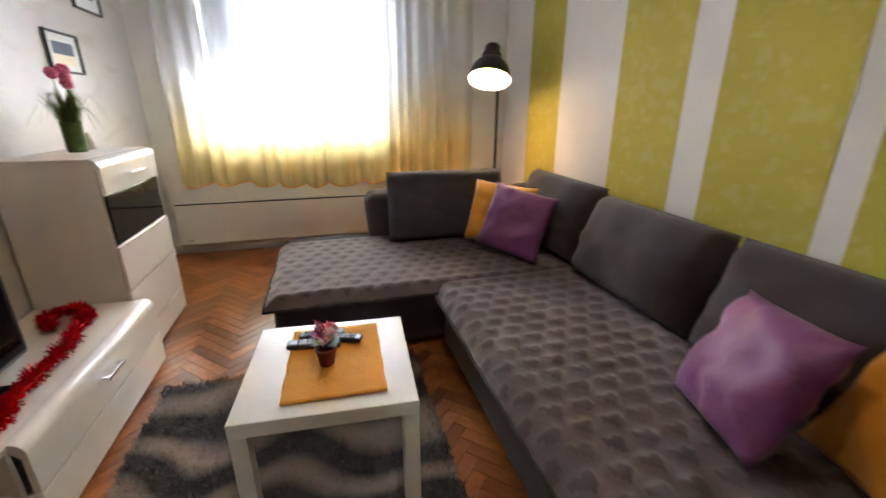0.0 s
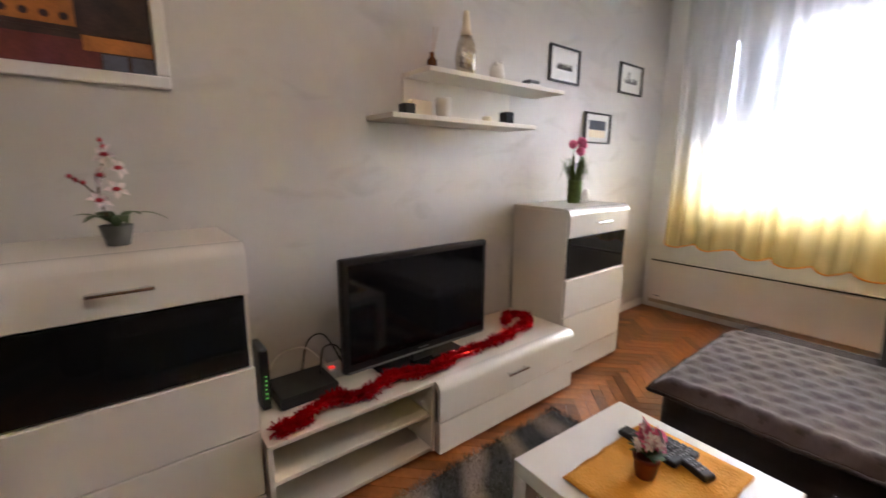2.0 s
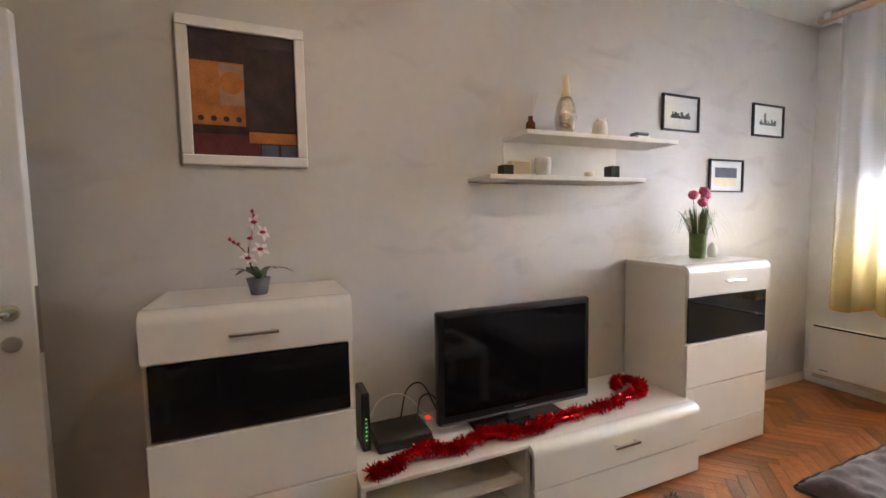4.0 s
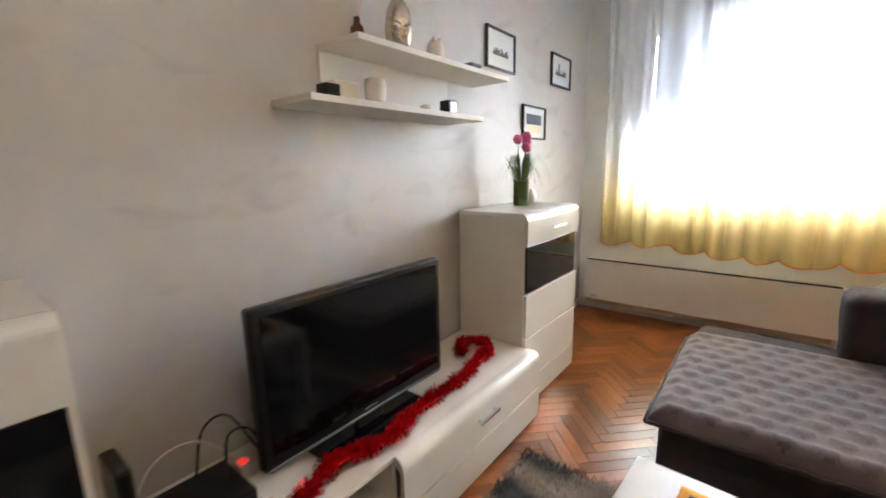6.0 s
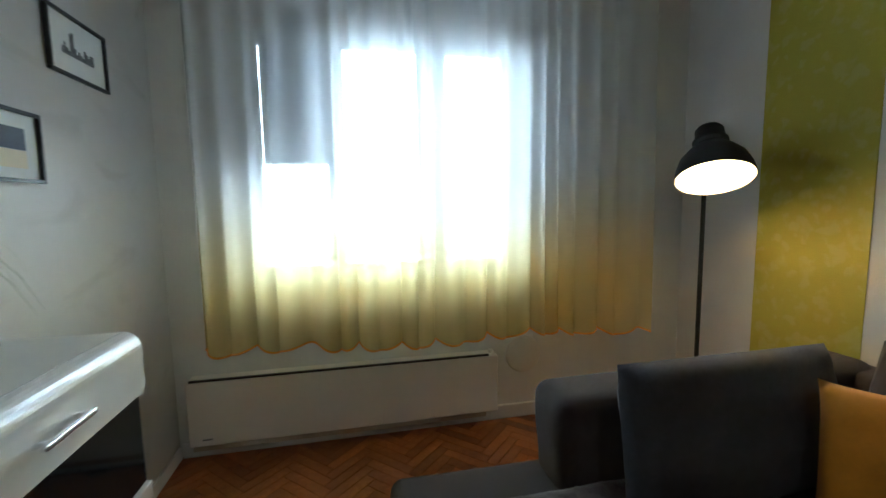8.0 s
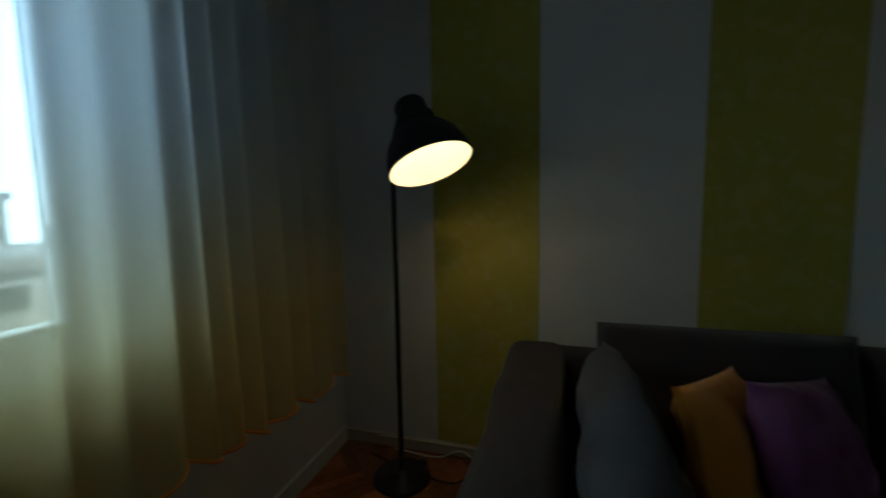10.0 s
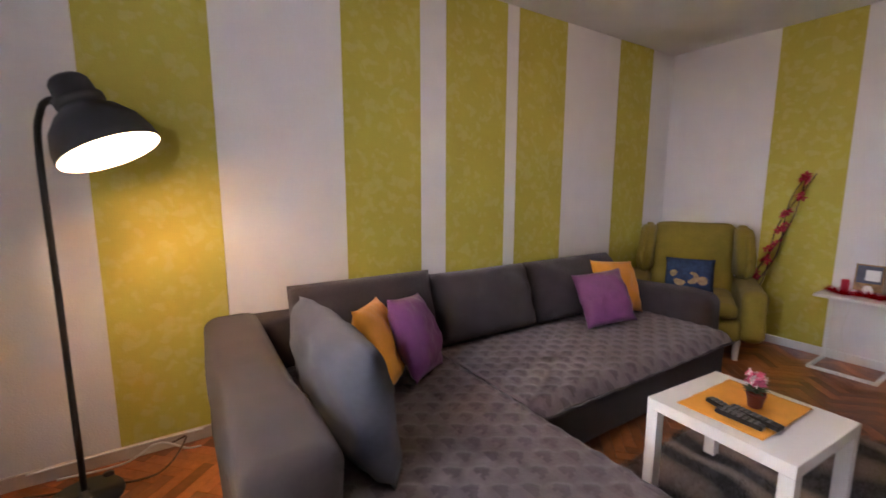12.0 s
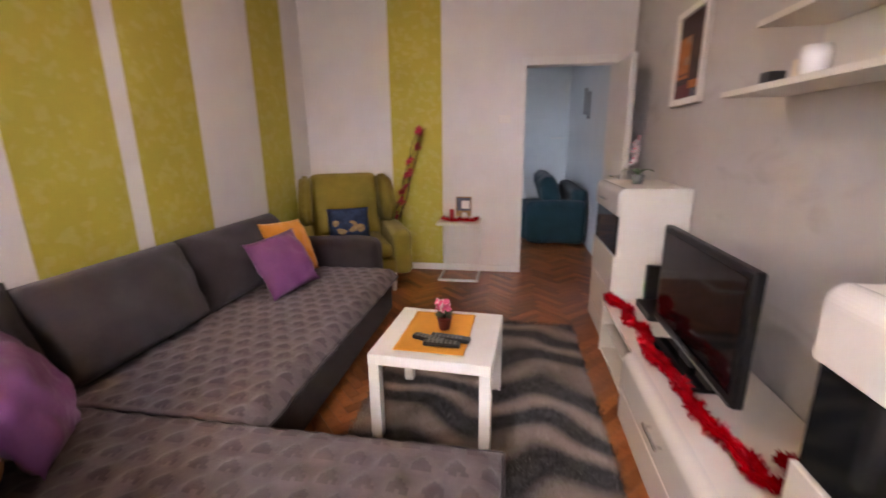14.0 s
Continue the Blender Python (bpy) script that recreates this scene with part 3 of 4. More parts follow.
# ---- tinsel ----
def tinsel(points, name="tinsel_garland", rad=.044, count=8000):
    line = bend(points, 12)
    bm = tube(line, .006, 6)
    rng = random.Random(4)
    for i in range(count):
        k = rng.uniform(0, len(line) - 1.001)
        a = int(k)
        p = line[a].lerp(line[a + 1], k - a)
        d = Vector((rng.gauss(0, 1), rng.gauss(0, 1), rng.gauss(0, 1))).normalized()
        lump = .82 + .18 * math.sin(k * .55 + 1.4 * math.sin(k * .13))
        p = p + Vector((.018 * math.sin(k * .21), 0, 0))
        q = p + d * rad * lump * rng.uniform(.6, 1.1)
        q.z = max(q.z, .374)
        s = d.cross(Vector((rng.gauss(0, 1), rng.gauss(0, 1), rng.gauss(0, 1)))).normalized() * .0036
        v = [bm.verts.new(c) for c in (p - s, p + s, q + s * .6, q - s * .6)]
        bm.faces.new(v)
    return tagged(part(name, bm, REDT), "shiny red foil tinsel garland lying in waves", "tinsel")


tinsel([(.44, 1.72, .40), (.42, 1.82, .405), (.40, 1.95, .41), (.41, 2.06, .405), (.39, 2.2, .41), (.41, 2.35, .405), (.40, 2.52, .41), (.40, 2.70, .405), (.37, 2.88, .41), (.36, 3.05, .405), (.34, 3.18, .41), (.25, 3.24, .42), (.20, 3.17, .415), (.22, 3.10, .41)])

# ---- wall shelves and what stands on them ----
shelf = thing("wall_shelf", (0, 2.345, 1.5), "pair of cream floating shelves joined by a panel", "shelf")
part("lower_board", box(.002, .235, 0, .96, .013, .035, .002), BODYW, shelf)
part("upper_board", box(.002, .235, .20, 1.20, .227, .249, .002), BODYW, shelf)
part("back_panel", box(.003, .018, .20, .96, .0355, .2265), BODYW, shelf)


def turned(name, prof, at, mat, label, cat):
    ob = part(name, lathe(prof, 28), mat, None, "", True)
    ob.location = at
    return tagged(ob, label, cat)


zt, zl = 1.7495, 1.5355
b = thing("reed_bottle", (.13, 2.635, zt), "small brown glass scent bottle with a reed", "bottle")
part("bottle", lathe([(0, 0), (.022, 0), (.024, .01), (.024, .05), (.012, .065), (.012, .085), (0, .085)]), AMBER, b, "", True)
part("reed", tube([(0, 0, .06), (.01, .03, .20)], .003, 6), WOODROD, b)
part("reed", tube([(0, 0, .06), (-.01, .018, .20)], .003, 6), WOODROD, b)
v = thing("silver_vase", (.13, 2.85, zt), "tall hammered silver and cream bottle vase", "vase")
part("body", lathe([(0, 0), (.035, 0), (.05, .04), (.056, .09), (.045, .16), (.028, .195)]), SILVER, v, "", True)
part("neck", lathe([(.028, .1955), (.021, .23), (.015, .29), (.013, .31), (.0, .31)]), CREAM, v, "cream tapered neck", True)
o = thing("owl_figurine", (.13, 3.08, zt), "small white ceramic owl with silvery ears", "figurine")
bm = lathe([(0, 0), (.032, 0), (.042, .03), (.040, .06), (.034, .085), (.02, .10), (0, .102)], 24)
for s in (-1, 1):
    lathe([(.012, 0), (.006, .02), (0, .03)], 8, (.01, s * .022, .085), bm)
part("figure", bm, CERAMIC, o, "", True)
t_ = thing("tealight_dish", (.13, 3.37, zt), "clear block tealight holder with grey lid", "candle holder")
part("dish", box(-.03, .03, -.05, .05, 0, .03, .006), CERAMIC, t_)
part("lid", box(-.032, .032, -.052, .04, .0305, .05, .01), POT_GREY, t_)
for y, m, lab in ((2.49, BLACK, "black square candle cup on the shelf"), (3.165, DKGLASS, "black glossy candle cup on the shelf")):
    q = thing("candle_cup", (.13, y, zl), lab, "candle")
    bm = box(-.03, .03, -.03, .03, 0, .07 if y > 3 else .055, .006)
    part("cup", bm, m, q)
    part("wax", lathe([(0, 0), (.02, 0), (.02, .004), (0, .005)], 16, (0, 0, (.07 if y > 3 else .055) - .001)), CREAM, q)
turned("lantern_cup", [(0, 0), (.030, 0), (.040, .03), (.043, .07), (.038, .10), (.035, .10), (.038, .07), (.0, .02)], (.13, 2.71, zl), CERAMIC, "white carved ceramic candle cup", "candle holder")
q = thing("pillar_candle", (.08, 2.60, zl), "wide cream wax candle block", "candle")
part("wax", box(-.02, .02, -.06, .06, 0, .085, .006), CREAM, q)
turned("small_candle", [(0, 0), (.024, 0), (.027, .03), (.024, .035), (0, .03)], (.13, 3.01, zl), CREAM, "small round cream candle", "candle")


# ---- pictures ----
def small_picture(yc, zc, w, h, kind):
    p = thing("framed_print", (0, yc, zc), {"a": "thin black frame with faint grey harbour drawing", "b": "thin black frame with grey tower drawing", "c": "thin black frame with pale seascape photo"}[kind], "picture", "small black frames")
    f = .012
    for bb in ((-w / 2, w / 2, h / 2 - f, h / 2), (-w / 2, w / 2, -h / 2, -h / 2 + f), (-w / 2, -w / 2 + f, -h / 2 + f, h / 2 - f), (w / 2 - f, w / 2, -h / 2 + f, h / 2 - f)):
        part("frame_side", box(.001, .018, bb[0], bb[1], bb[2], bb[3], .002), BLACK, p)
    part("paper", box(.002, .006, -w / 2 + f, w / 2 - f, -h / 2 + f, h / 2 - f), PAPER, p)
    rng = random.Random(ord(kind))
    bm = bmesh.new()
    if kind == "c":
        box(.0062, .0072, -w * .32, w * .32, -h * .05, h * .25, bm=bm)
        part("drawing", bm, ART_BL, p)
        part("drawing", box(.0063, .0073, -w * .32, w * .32, -h * .3, -h * .055), CREAM, p)
        return
    for i in range(16):
        y = -w * .26 + i * w * .033
        hh = h * rng.uniform(.06, .2) + (h * .22 if kind == "b" and i in (4, 5) else 0)
        box(.0062, .0068 + .0001 * i, y, y + w * .028, -h * .14, -h * .14 + hh, bm=bm)
    part("drawing", bm, INK, p)


small_picture(3.847, 1.973, .33, .226, "a")
small_picture(4.73, 1.99, .352, .226, "b")
small_picture(4.299, 1.591, .345, .222, "c")
art = thing("abstract_painting", (0, 1.343, 1.846), "white framed abstract print in orange and umber", "painting")
w, h, f = .465, .567, .04
for bb in ((-w / 2, w / 2, h / 2 - f, h / 2), (-w / 2, w / 2, -h / 2, -h / 2 + f), (-w / 2, -w / 2 + f, -h / 2 + f, h / 2 - f), (w / 2 - f, w / 2, -h / 2 + f, h / 2 - f)):
    part("frame_side", box(.001, .03, bb[0], bb[1], bb[2], bb[3], .005), ART_WHITE, art)
cv = part("canvas", box(.002, .010, -w / 2 + f, w / 2 - f, -h / 2 + f, h / 2 - f), ART_DK, art)
a0, a1, c0, c1 = -w / 2 + f, w / 2 - f, -h / 2 + f, h / 2 - f
k = .0104
for bb, m in (((a0, a0 + .19, c0 + .12, c1 - .12), ART_OR), ((a0 + .10, a0 + .19, c0 + .20, c1 - .125), ART_GR), ((a0, a0 + .24, c0, c0 + .085), ART_MR), ((a0 + .2, a1, c0 + .055, c0 + .10), ART_OR),
              ((a0 + .245, a0 + .31, c0, c0 + .05), ART_BL), ((a0 + .32, a1, c0, c0 + .05), ART_BL), ((a0, a1, c0 + .105, c0 + .118), ART_DK), ((a0 + .2, a1, c1 - .05, c1), ART_DK)):
    part("paint_field", box(.0101, k, *bb), m, cv)
    k += .0003
for i in range(4):
    part("paint_spot", lathe([(0, 0), (.011, 0), (.011, .0006), (0, .0006)], 14), ART_DK, cv).matrix_local = pose(.0125, a0 + .03 + i * .045, c0 + .145, 0, 90, 0)
turnc = part("paint_ring", lathe([(.036, 0), (.044, 0), (.044, .0006), (.036, .0006)], 28), ART_OR, cv)
turnc.matrix_local = pose(.0125, a0 + .145, c1 - .20, 0, 90, 0)


# ---- plants on the cabinets ----
def leaf_blade(bm, base, tip, width, droop=.3, n=7):
    base, tip = Vector(base), Vector(tip)
    d = tip - base
    side = d.cross(Vector((0, 0, 1))).normalized() if abs(d.normalized().z) < .99 else Vector((1, 0, 0))
    rows = []
    for i in range(n + 1):
        t = i / n
        p = base + d * t - Vector((0, 0, droop * d.length * t * t)) + Vector((0, 0, droop * d.length * .5 * math.sin(math.pi * t)))
        ww = width * math.sin(math.pi * min(.98, .08 + t * .92)) ** .7
        rows.append((bm.verts.new(p - side * ww), bm.verts.new(p + side * ww)))
    for a, b in zip(rows, rows[1:]):
        bm.faces.new((a[0], a[1], b[1], b[0]))


def blossom(bm, at, r, n=5, seed=0):
    rng = random.Random(seed)
    tilt = Euler((rng.uniform(-.8, .8), rng.uniform(.5, 1.3), rng.uniform(-.5, .5))).to_matrix()
    for i in range(n):
        a = 2 * math.pi * i / n
        c = [Vector((0, 0, 0)), Vector((r * .6 * math.cos(a - .5), r * .6 * math.sin(a - .5), r * .15)), Vector((r * math.cos(a), r * math.sin(a), 0)), Vector((r * .6 * math.cos(a + .5), r * .6 * math.sin(a + .5), r * .15))]
        bm.faces.new([bm.verts.new(Vector(at) + tilt @ q) for q in c])


orch = thing("orchid_pot", (.25, 1.365, 1.0705), "white and red artificial orchid in grey pot", "potted plant")
part("pot", lathe([(0, 0), (.028, 0), (.042, .06), (.039, .06), (.028, .02), (0, .02)]), POT_GREY, orch, "small grey pot", True)
bm = bmesh.new()
for a, l_, w_ in ((.2, .12, .018), (1.4, .13, .018), (2.4, .10, .016), (3.5, .12, .018), (4.6, .13, .017), (5.5, .10, .016)):
    leaf_blade(bm, (0, 0, .055), (l_ * math.cos(a), l_ * math.sin(a), .115), w_)
part("leaves", bm, LEAF, orch)
stem = bend([(0, 0, .04), (.0, -.03, .14), (.01, -.01, .24), (.015, .0, .27), (.01, -.01, .30)])
part("stem", tube(stem, .0025, 6), TWIG, orch)
part("stem", tube(bend([(0, -.03, .14), (.01, -.055, .175), (.01, -.085, .20)]), .002, 6), TWIG, orch)
for i, q in enumerate(((.03, -.005, .262), (.03, .022, .225), (.03, -.02, .205), (.03, .012, .165), (.03, -.03, .135))):
    bm = bmesh.new()
    blossom(bm, q, .035, 5, i)
    fl = part("blossom", bm, PETAL, orch)
    part("blossom_heart", lathe([(0, 0), (.011, .004), (.008, .012), (0, .014)], 8, (q[0] + .012, q[1], q[2] - .005)), REDF, fl)
for i, q in enumerate(((.01, -.06, .185), (.01, -.075, .193), (.01, -.087, .203), (.012, -.005, .285), (.01, -.01, .303))):
    part("bud", lathe([(0, -.008), (.007, 0), (0, .01)], 8, q), REDF, orch)

gp = thing("grass_pot", (.18, 3.80, 1.0705), "artificial grass with pink pompom flowers in green wrap", "potted plant")
part("wrap", lathe([(0, 0), (.042, 0), (.045, .02), (.046, .13), (.050, .15), (.046, .15), (.042, .13), (0, .12)], 20), GRASS, gp, "green woven grass wrap", True)
bm = bmesh.new()
rng = random.Random(3)
for i in range(130):
    a, r0 = rng.uniform(0, 6.28), rng.uniform(0, .04)
    sp = rng.uniform(.01, .09) if rng.random() > .12 else rng.uniform(.12, .18)
    leaf_blade(bm, (r0 * math.cos(a), r0 * math.sin(a), .11), (max(-.14, (r0 + sp) * math.cos(a)), (r0 + sp) * math.sin(a), rng.uniform(.24, .37)), .0026, .15 if sp < .1 else .7, 5)
part("grass", bm, GRASS, gp)
for i, (x, y, z) in enumerate(((.0, -.05, .38), (.02, .015, .40), (.0, .06, .375), (.04, -.02, .335))):
    part("flower_stem", tube([(x * .3, y * .3, .12), (x, y, z)], .0018, 5), GRASS, gp)
    bm = bmesh.new()
    bmesh.ops.create_icosphere(bm, subdivisions=3, radius=.027)
    for v_ in bm.verts:
        v_.co = v_.co * (1 + .14 * rng.uniform(-1, 1)) + Vector((x, y, z))
    part("pompom", bm, PINK, gp, "pink pompom flower")
eg = thing("egg_candle", (.18, 3.935, 1.0705), "white egg-shaped candle in a clear cup", "candle")
part("egg", lathe([(0, .0), (.018, .0), (.028, .02), (.030, .04), (.022, .07), (.009, .088), (0, .092)]), CERAMIC, eg, "", True)

# ---- coffee table with what lies on it ----
ct = thing("coffee_table", (1.386, 2.467, 0), "white square coffee table with thick legs", "table", rz=-3.6)
part("tabletop", box(-.275, .275, -.275, .275, .40, .45, .003), TABLEW, ct)
for sx in (-1, 1):
    for sy in (-1, 1):
        part("leg", box(*sorted((sx * .274, sx * .224)), *sorted((sy * .274, sy * .224)), .0, .3995, .002), TABLEW, ct)
bm = bmesh.new()
N = 24
gr = [[bm.verts.new((-.16 + .32 * i / N + .0015 * math.sin(j * .9), -.22 + .44 * j / N, .0045 + .002 * noise.noise(Vector((i * .3, j * .5, 0))) + .0025 * max(0, math.sin(j * 1.3)) * (i < 12))) for j in range(N + 1)] for i in range(N + 1)]
for i in range(N):
    for j in range(N):
        bm.faces.new((gr[i][j], gr[i + 1][j], gr[i + 1][j + 1], gr[i][j + 1]))
mat_ = part("table_mat", bm, RUNNER, None, "", True)
so_ = mat_.modifiers.new("thick", "SOLIDIFY"); so_.thickness = .002; so_.offset = 1
mat_.matrix_world = pose(1.4035, 2.466, .4505, 0, 0, -2.2)
tagged(mat_, "creased orange cloth place mat on the table", "table mat")
fp = thing("flower_pot", (1.375, 2.44, .456), "small red pot with pink artificial flowers", "potted plant")
part("pot", lathe([(0, 0), (.024, 0), (.034, .055), (.037, .056), (.037, .066), (.032, .066), (.026, .04), (0, .04)]), POT_RED, fp, "", True)
bm = bmesh.new()
rng = random.Random(8)
for i in range(26):
    a = rng.uniform(0, 6.28)
    leaf_blade(bm, (0, 0, .06), (.05 * math.cos(a), .05 * math.sin(a), rng.uniform(.08, .11)), .009, .2, 4)
part("leaves", bm, LEAF, fp)
for i in range(14):
    a, r_ = rng.uniform(0, 6.28), rng.uniform(0, .045)
    bm = bmesh.new()
    for s in range(3):
        blossom(bm, (r_ * math.cos(a), r_ * math.sin(a), .115 + rng.uniform(-.012, .03) + .004 * s), .020, 6, i * 3 + s)
    part("blossom", bm, PINK if i % 3 else PETAL, fp)


def remote(x, y, rz, lab, ln=.19, w_=.046):
    r = thing("remote_control", (x, y, .4595), lab, "remote control", "remotes on the table", rz)
    part("body", box(-w_ / 2, w_ / 2, -ln / 2, ln / 2, 0, .02, .007, 3), BLACK, r)
    for i in range(7):
        for j in (-1, 0, 1):
            part("button", box(j * .012 - .004, j * .012 + .004, -ln * .38 + i * .02, -ln * .38 + i * .02 + .01, .0201, .023), POT_GREY, r)


remote(1.33, 2.56, 82, "black television remote with grey buttons")
remote(1.41, 2.585, 70, "slim black remote with grey buttons", .20, .042)
remote(1.36, 2.62, 88, "dark grey remote on the orange mat", .17, .04)

# ---- rug ----
RX0, RX1, RY0, RY1 = .595, 1.80, 1.335, 3.11
bm = bmesh.new()
rng = np.random.RandomState(5)
nx, ny = 60, 86
g = [[None] * (ny + 1) for _ in range(nx + 1)]
for i in range(nx + 1):
    for j in range(ny + 1):
        x, y = RX0 + (RX1 - RX0) * i / nx, RY0 + (RY1 - RY0) * j / ny
        e = min(i, nx - i, j, ny - j)
        z = .004 + .016 * min(1, e / 2) + .004 * rng.rand()
        g[i][j] = bm.verts.new((x, y, z))
for i in range(nx):
    for j in range(ny):
        bm.faces.new((g[i][j], g[i + 1][j], g[i + 1][j + 1], g[i][j + 1]))
rug = part("shag_rug", bm, FUR, None, "", True)
tagged(rug, "shaggy rug in grey and beige waves on parquet", "rug")
cnt = 42000
px, py = RX0 - .006 + (RX1 - RX0 + .012) * rng.rand(cnt), RY0 - .006 + (RY1 - RY0 + .012) * rng.rand(cnt)
ang, ln = rng.rand(cnt) * 6.283, .014 + .018 * rng.rand(cnt)
co = np.zeros((cnt, 3, 3))
ox, oy = np.cos(ang), np.sin(ang)
co[:, 0] = np.stack([px - oy * .0022, py + ox * .0022, np.full(cnt, .014)], 1)
co[:, 1] = np.stack([px + oy * .0022, py - ox * .0022, np.full(cnt, .014)], 1)
co[:, 2] = np.stack([px + ox * ln * .9, py + oy * ln * .9, .018 + ln * .75], 1)
me = bpy.data.meshes.new("pile")
me.from_pydata(co.reshape(-1, 3).tolist(), [], np.arange(cnt * 3).reshape(-1, 3).tolist())
me.materials.append(FUR)
pile = new("shag", me)
pile.parent = rug
tagged(pile, kind="stuff")

# ---- corner sofa ----
sofa = thing("corner_sofa", (2.4, 3.0, 0), "dark grey fabric corner sofa with chaise", "sofa")


def sp(name, bm, mat=SOFA, label="", smooth=True):
    p = part(name, bm, mat, sofa, label, smooth)
    p.matrix_parent_inverse = Matrix.Translation((-2.4, -3.0, 0))
    return p


sp("seat_base", soft_box(1.99, 3.12, 1.22, 3.17, .03, .36, .04, .006, 1))
sp("chaise_base", soft_box(1.10, 3.12, 3.18, 4.36, .03, .36, .05, .006, 2))
sp("armrest", soft_box(1.68, 3.16, 4.10, 4.36, .30, .70, .07, .02, 3), label="padded low armrest")
sp("armrest", soft_box(2.10, 3.12, 1.02, 1.25, .05, .60, .08, .02, 4), label="padded low armrest")
sp("back_frame", soft_box(2.98, 3.18, 1.10, 4.36, .05, .68, .05, .01, 5))


def sofa_cushion(x, y, z, w, h, d, rz, lean, seed, mat=SOFA2, puff=.32):
    c = sp("back_cushion", cushion(w, h, d, seed, puff, 18, .013), mat)
    c.matrix_world = pose(x, y, z, 0, 0, rz) @ pose(0, 0, 0, lean, 0, 0)
    return c


bpy.context.view_layer.update()
# along the wall, facing away from it
sofa_cushion(2.80, 3.55, .40, .86, .48, .25, -90, -16, 1)
sofa_cushion(2.77, 2.72, .40, .82, .46, .26, -90, -22, 2)
sofa_cushion(2.77, 1.81, .40, .98, .46, .26, -90, -22, 3)
sofa_cushion(2.23, 3.91, .40, .84, .48, .22, 0, -9, 4, SOFA3, .34)


def throw(x0, x1, y0, y1, z, over, name, label):
    """Quilted plush throw with raised hearts, hanging a little over the seat edge."""
    bm = bmesh.new()
    st = .0125
    nx, ny = int((x1 - x0) / st), int((y1 - y0) / st)
    rng = random.Random(2)
    P, Q = .105, .085
    g, dark = [], {}
    for i in range(nx + 1):
        row = []
        for j in range(ny + 1):
            x, y = x0 + i * st, y0 + j * st
            jj = math.floor(y / Q)
            u = ((x + (jj % 2) * P / 2) / P) % 1 - .5
            v = (y / Q) % 1 - .5
            s = (u * 2.4) ** 2 + (v * 2.4 - .75 * abs(u * 2.4) ** .6 + .25) ** 2
            b = max(0, 1 - s)
            dark[i, j] = b > .22
            zz = z + .008 * b ** .5 + .006 * noise.noise(Vector((x * 3, y * 3, 1)))
            e = max(over[0] - (x - x0), 0, (x - (x1 - over[1])), over[2] - (y - y0), y - (y1 - over[3]))
            zz -= min(.09, e * e * 9) if e > 0 else 0
            row.append(bm.verts.new((x + .006 * noise.noise(Vector((x * 9, y * 9, 4))), y + .006 * noise.noise(Vector((x * 9, y * 9, 8))), zz)))
        g.append(row)
    for i in range(nx):
        for j in range(ny):
            fc = bm.faces.new((g[i][j], g[i + 1][j], g[i + 1][j + 1], g[i][j + 1]))
            fc.material_index = int(dark[i, j] and dark[i + 1, j + 1])
    ob = part(name, bm, [THROW, THROW_DK], None, "", True)
    m = ob.modifiers.new("thick", "SOLIDIFY")
    m.thickness, m.offset = .012, -1
    front = [v.co.copy() for v in ob.data.vertices[0:ny + 1]]
    near = [ob.data.vertices[i * (ny + 1)].co.copy() for i in range(nx + 1)]
    part("piping", tube(front[::4], .008, 6), SOFA2, ob, "dark sewn edge piping", True)
    part("piping", tube(near[::4], .008, 6), SOFA2, ob, "dark sewn edge piping", True)
    return tagged(ob, label, "throw", "sofa throws")


throw(1.935, 2.86, 1.27, 3.16, .392, (.09, 0, .05, 0), "sofa_throw", "taupe plush throw with raised hearts over sofa seat")
throw(1.07, 2.98, 3.125, 4.10, .396, (.07, 0, .08, 0), "sofa_throw", "grey plush throw with raised hearts over chaise")


def pillow(x, y, z, w, h, d, rz, lean, spin, seed, mat, lab):
    p = part("throw_pillow", cushion(w, h, d, seed, .55, 18, .014, .10), mat, None, "", True)
    p.matrix_world = pose(x, y, z, 0, 0, rz) @ pose(0, 0, 0, lean, 0, 0) @ pose(0, 0, h / 2, 0, spin, 0) @ pose(0, 0, -h / 2)
    return tagged(p, lab, "pillow", "throw pillows")


pillow(2.46, 3.58, .425, .42, .42, .15, -36, -22, 6, 11, ORANGE, "mustard orange square cushion leaning in sofa corner")
pillow(2.46, 3.37, .43, .42, .42, .17, -46, -24, 10, 12, PURPLE, "purple satin square cushion leaning on orange one")
pillow(2.44, 1.92, .42, .40, .40, .17, -112, -30, -6, 13, PURPLE, "purple satin square cushion on the long seat")
pillow(2.58, 1.56, .42, .42, .42, .16, -100, -26, 5, 14, ORANGE, "mustard orange square cushion at sofa end")

# ---- floor lamp ----
lp = thing("floor_lamp", (2.96, 4.87, 0), "black metal floor lamp, lit, behind the sofa", "floor lamp")
part("base", lathe([(0, 0), (.14, 0), (.142, .006), (.138, .022), (.02, .028), (.018, .05), (0, .05)], 40), LAMPBLK, lp, "", True)
back = -LAMP_DIR
head_local = LAMP_HEAD - Vector((2.96, 4.87, 0))
neck = head_local + back * .24
part("pole", tube([(0, 0, .03)] + bend([(0, 0, .4), (0, 0, 1.0), (0, 0, 1.52), (-.01, -.02, 1.66), tuple(Vector((-.035, -.05, 1.70))), tuple(neck + Vector((.055, .055, -.01)))]), .0125, 12), LAMPBLK, lp, "", True)
part("joint", tube([neck + Vector((.075, .075, -.03)), neck + Vector((.03, .03, .03))], .018, 12), LAMPBLK, lp, "", True)
rot = Vector((0, 0, 1)).rotation_difference(back).to_matrix().to_4x4()
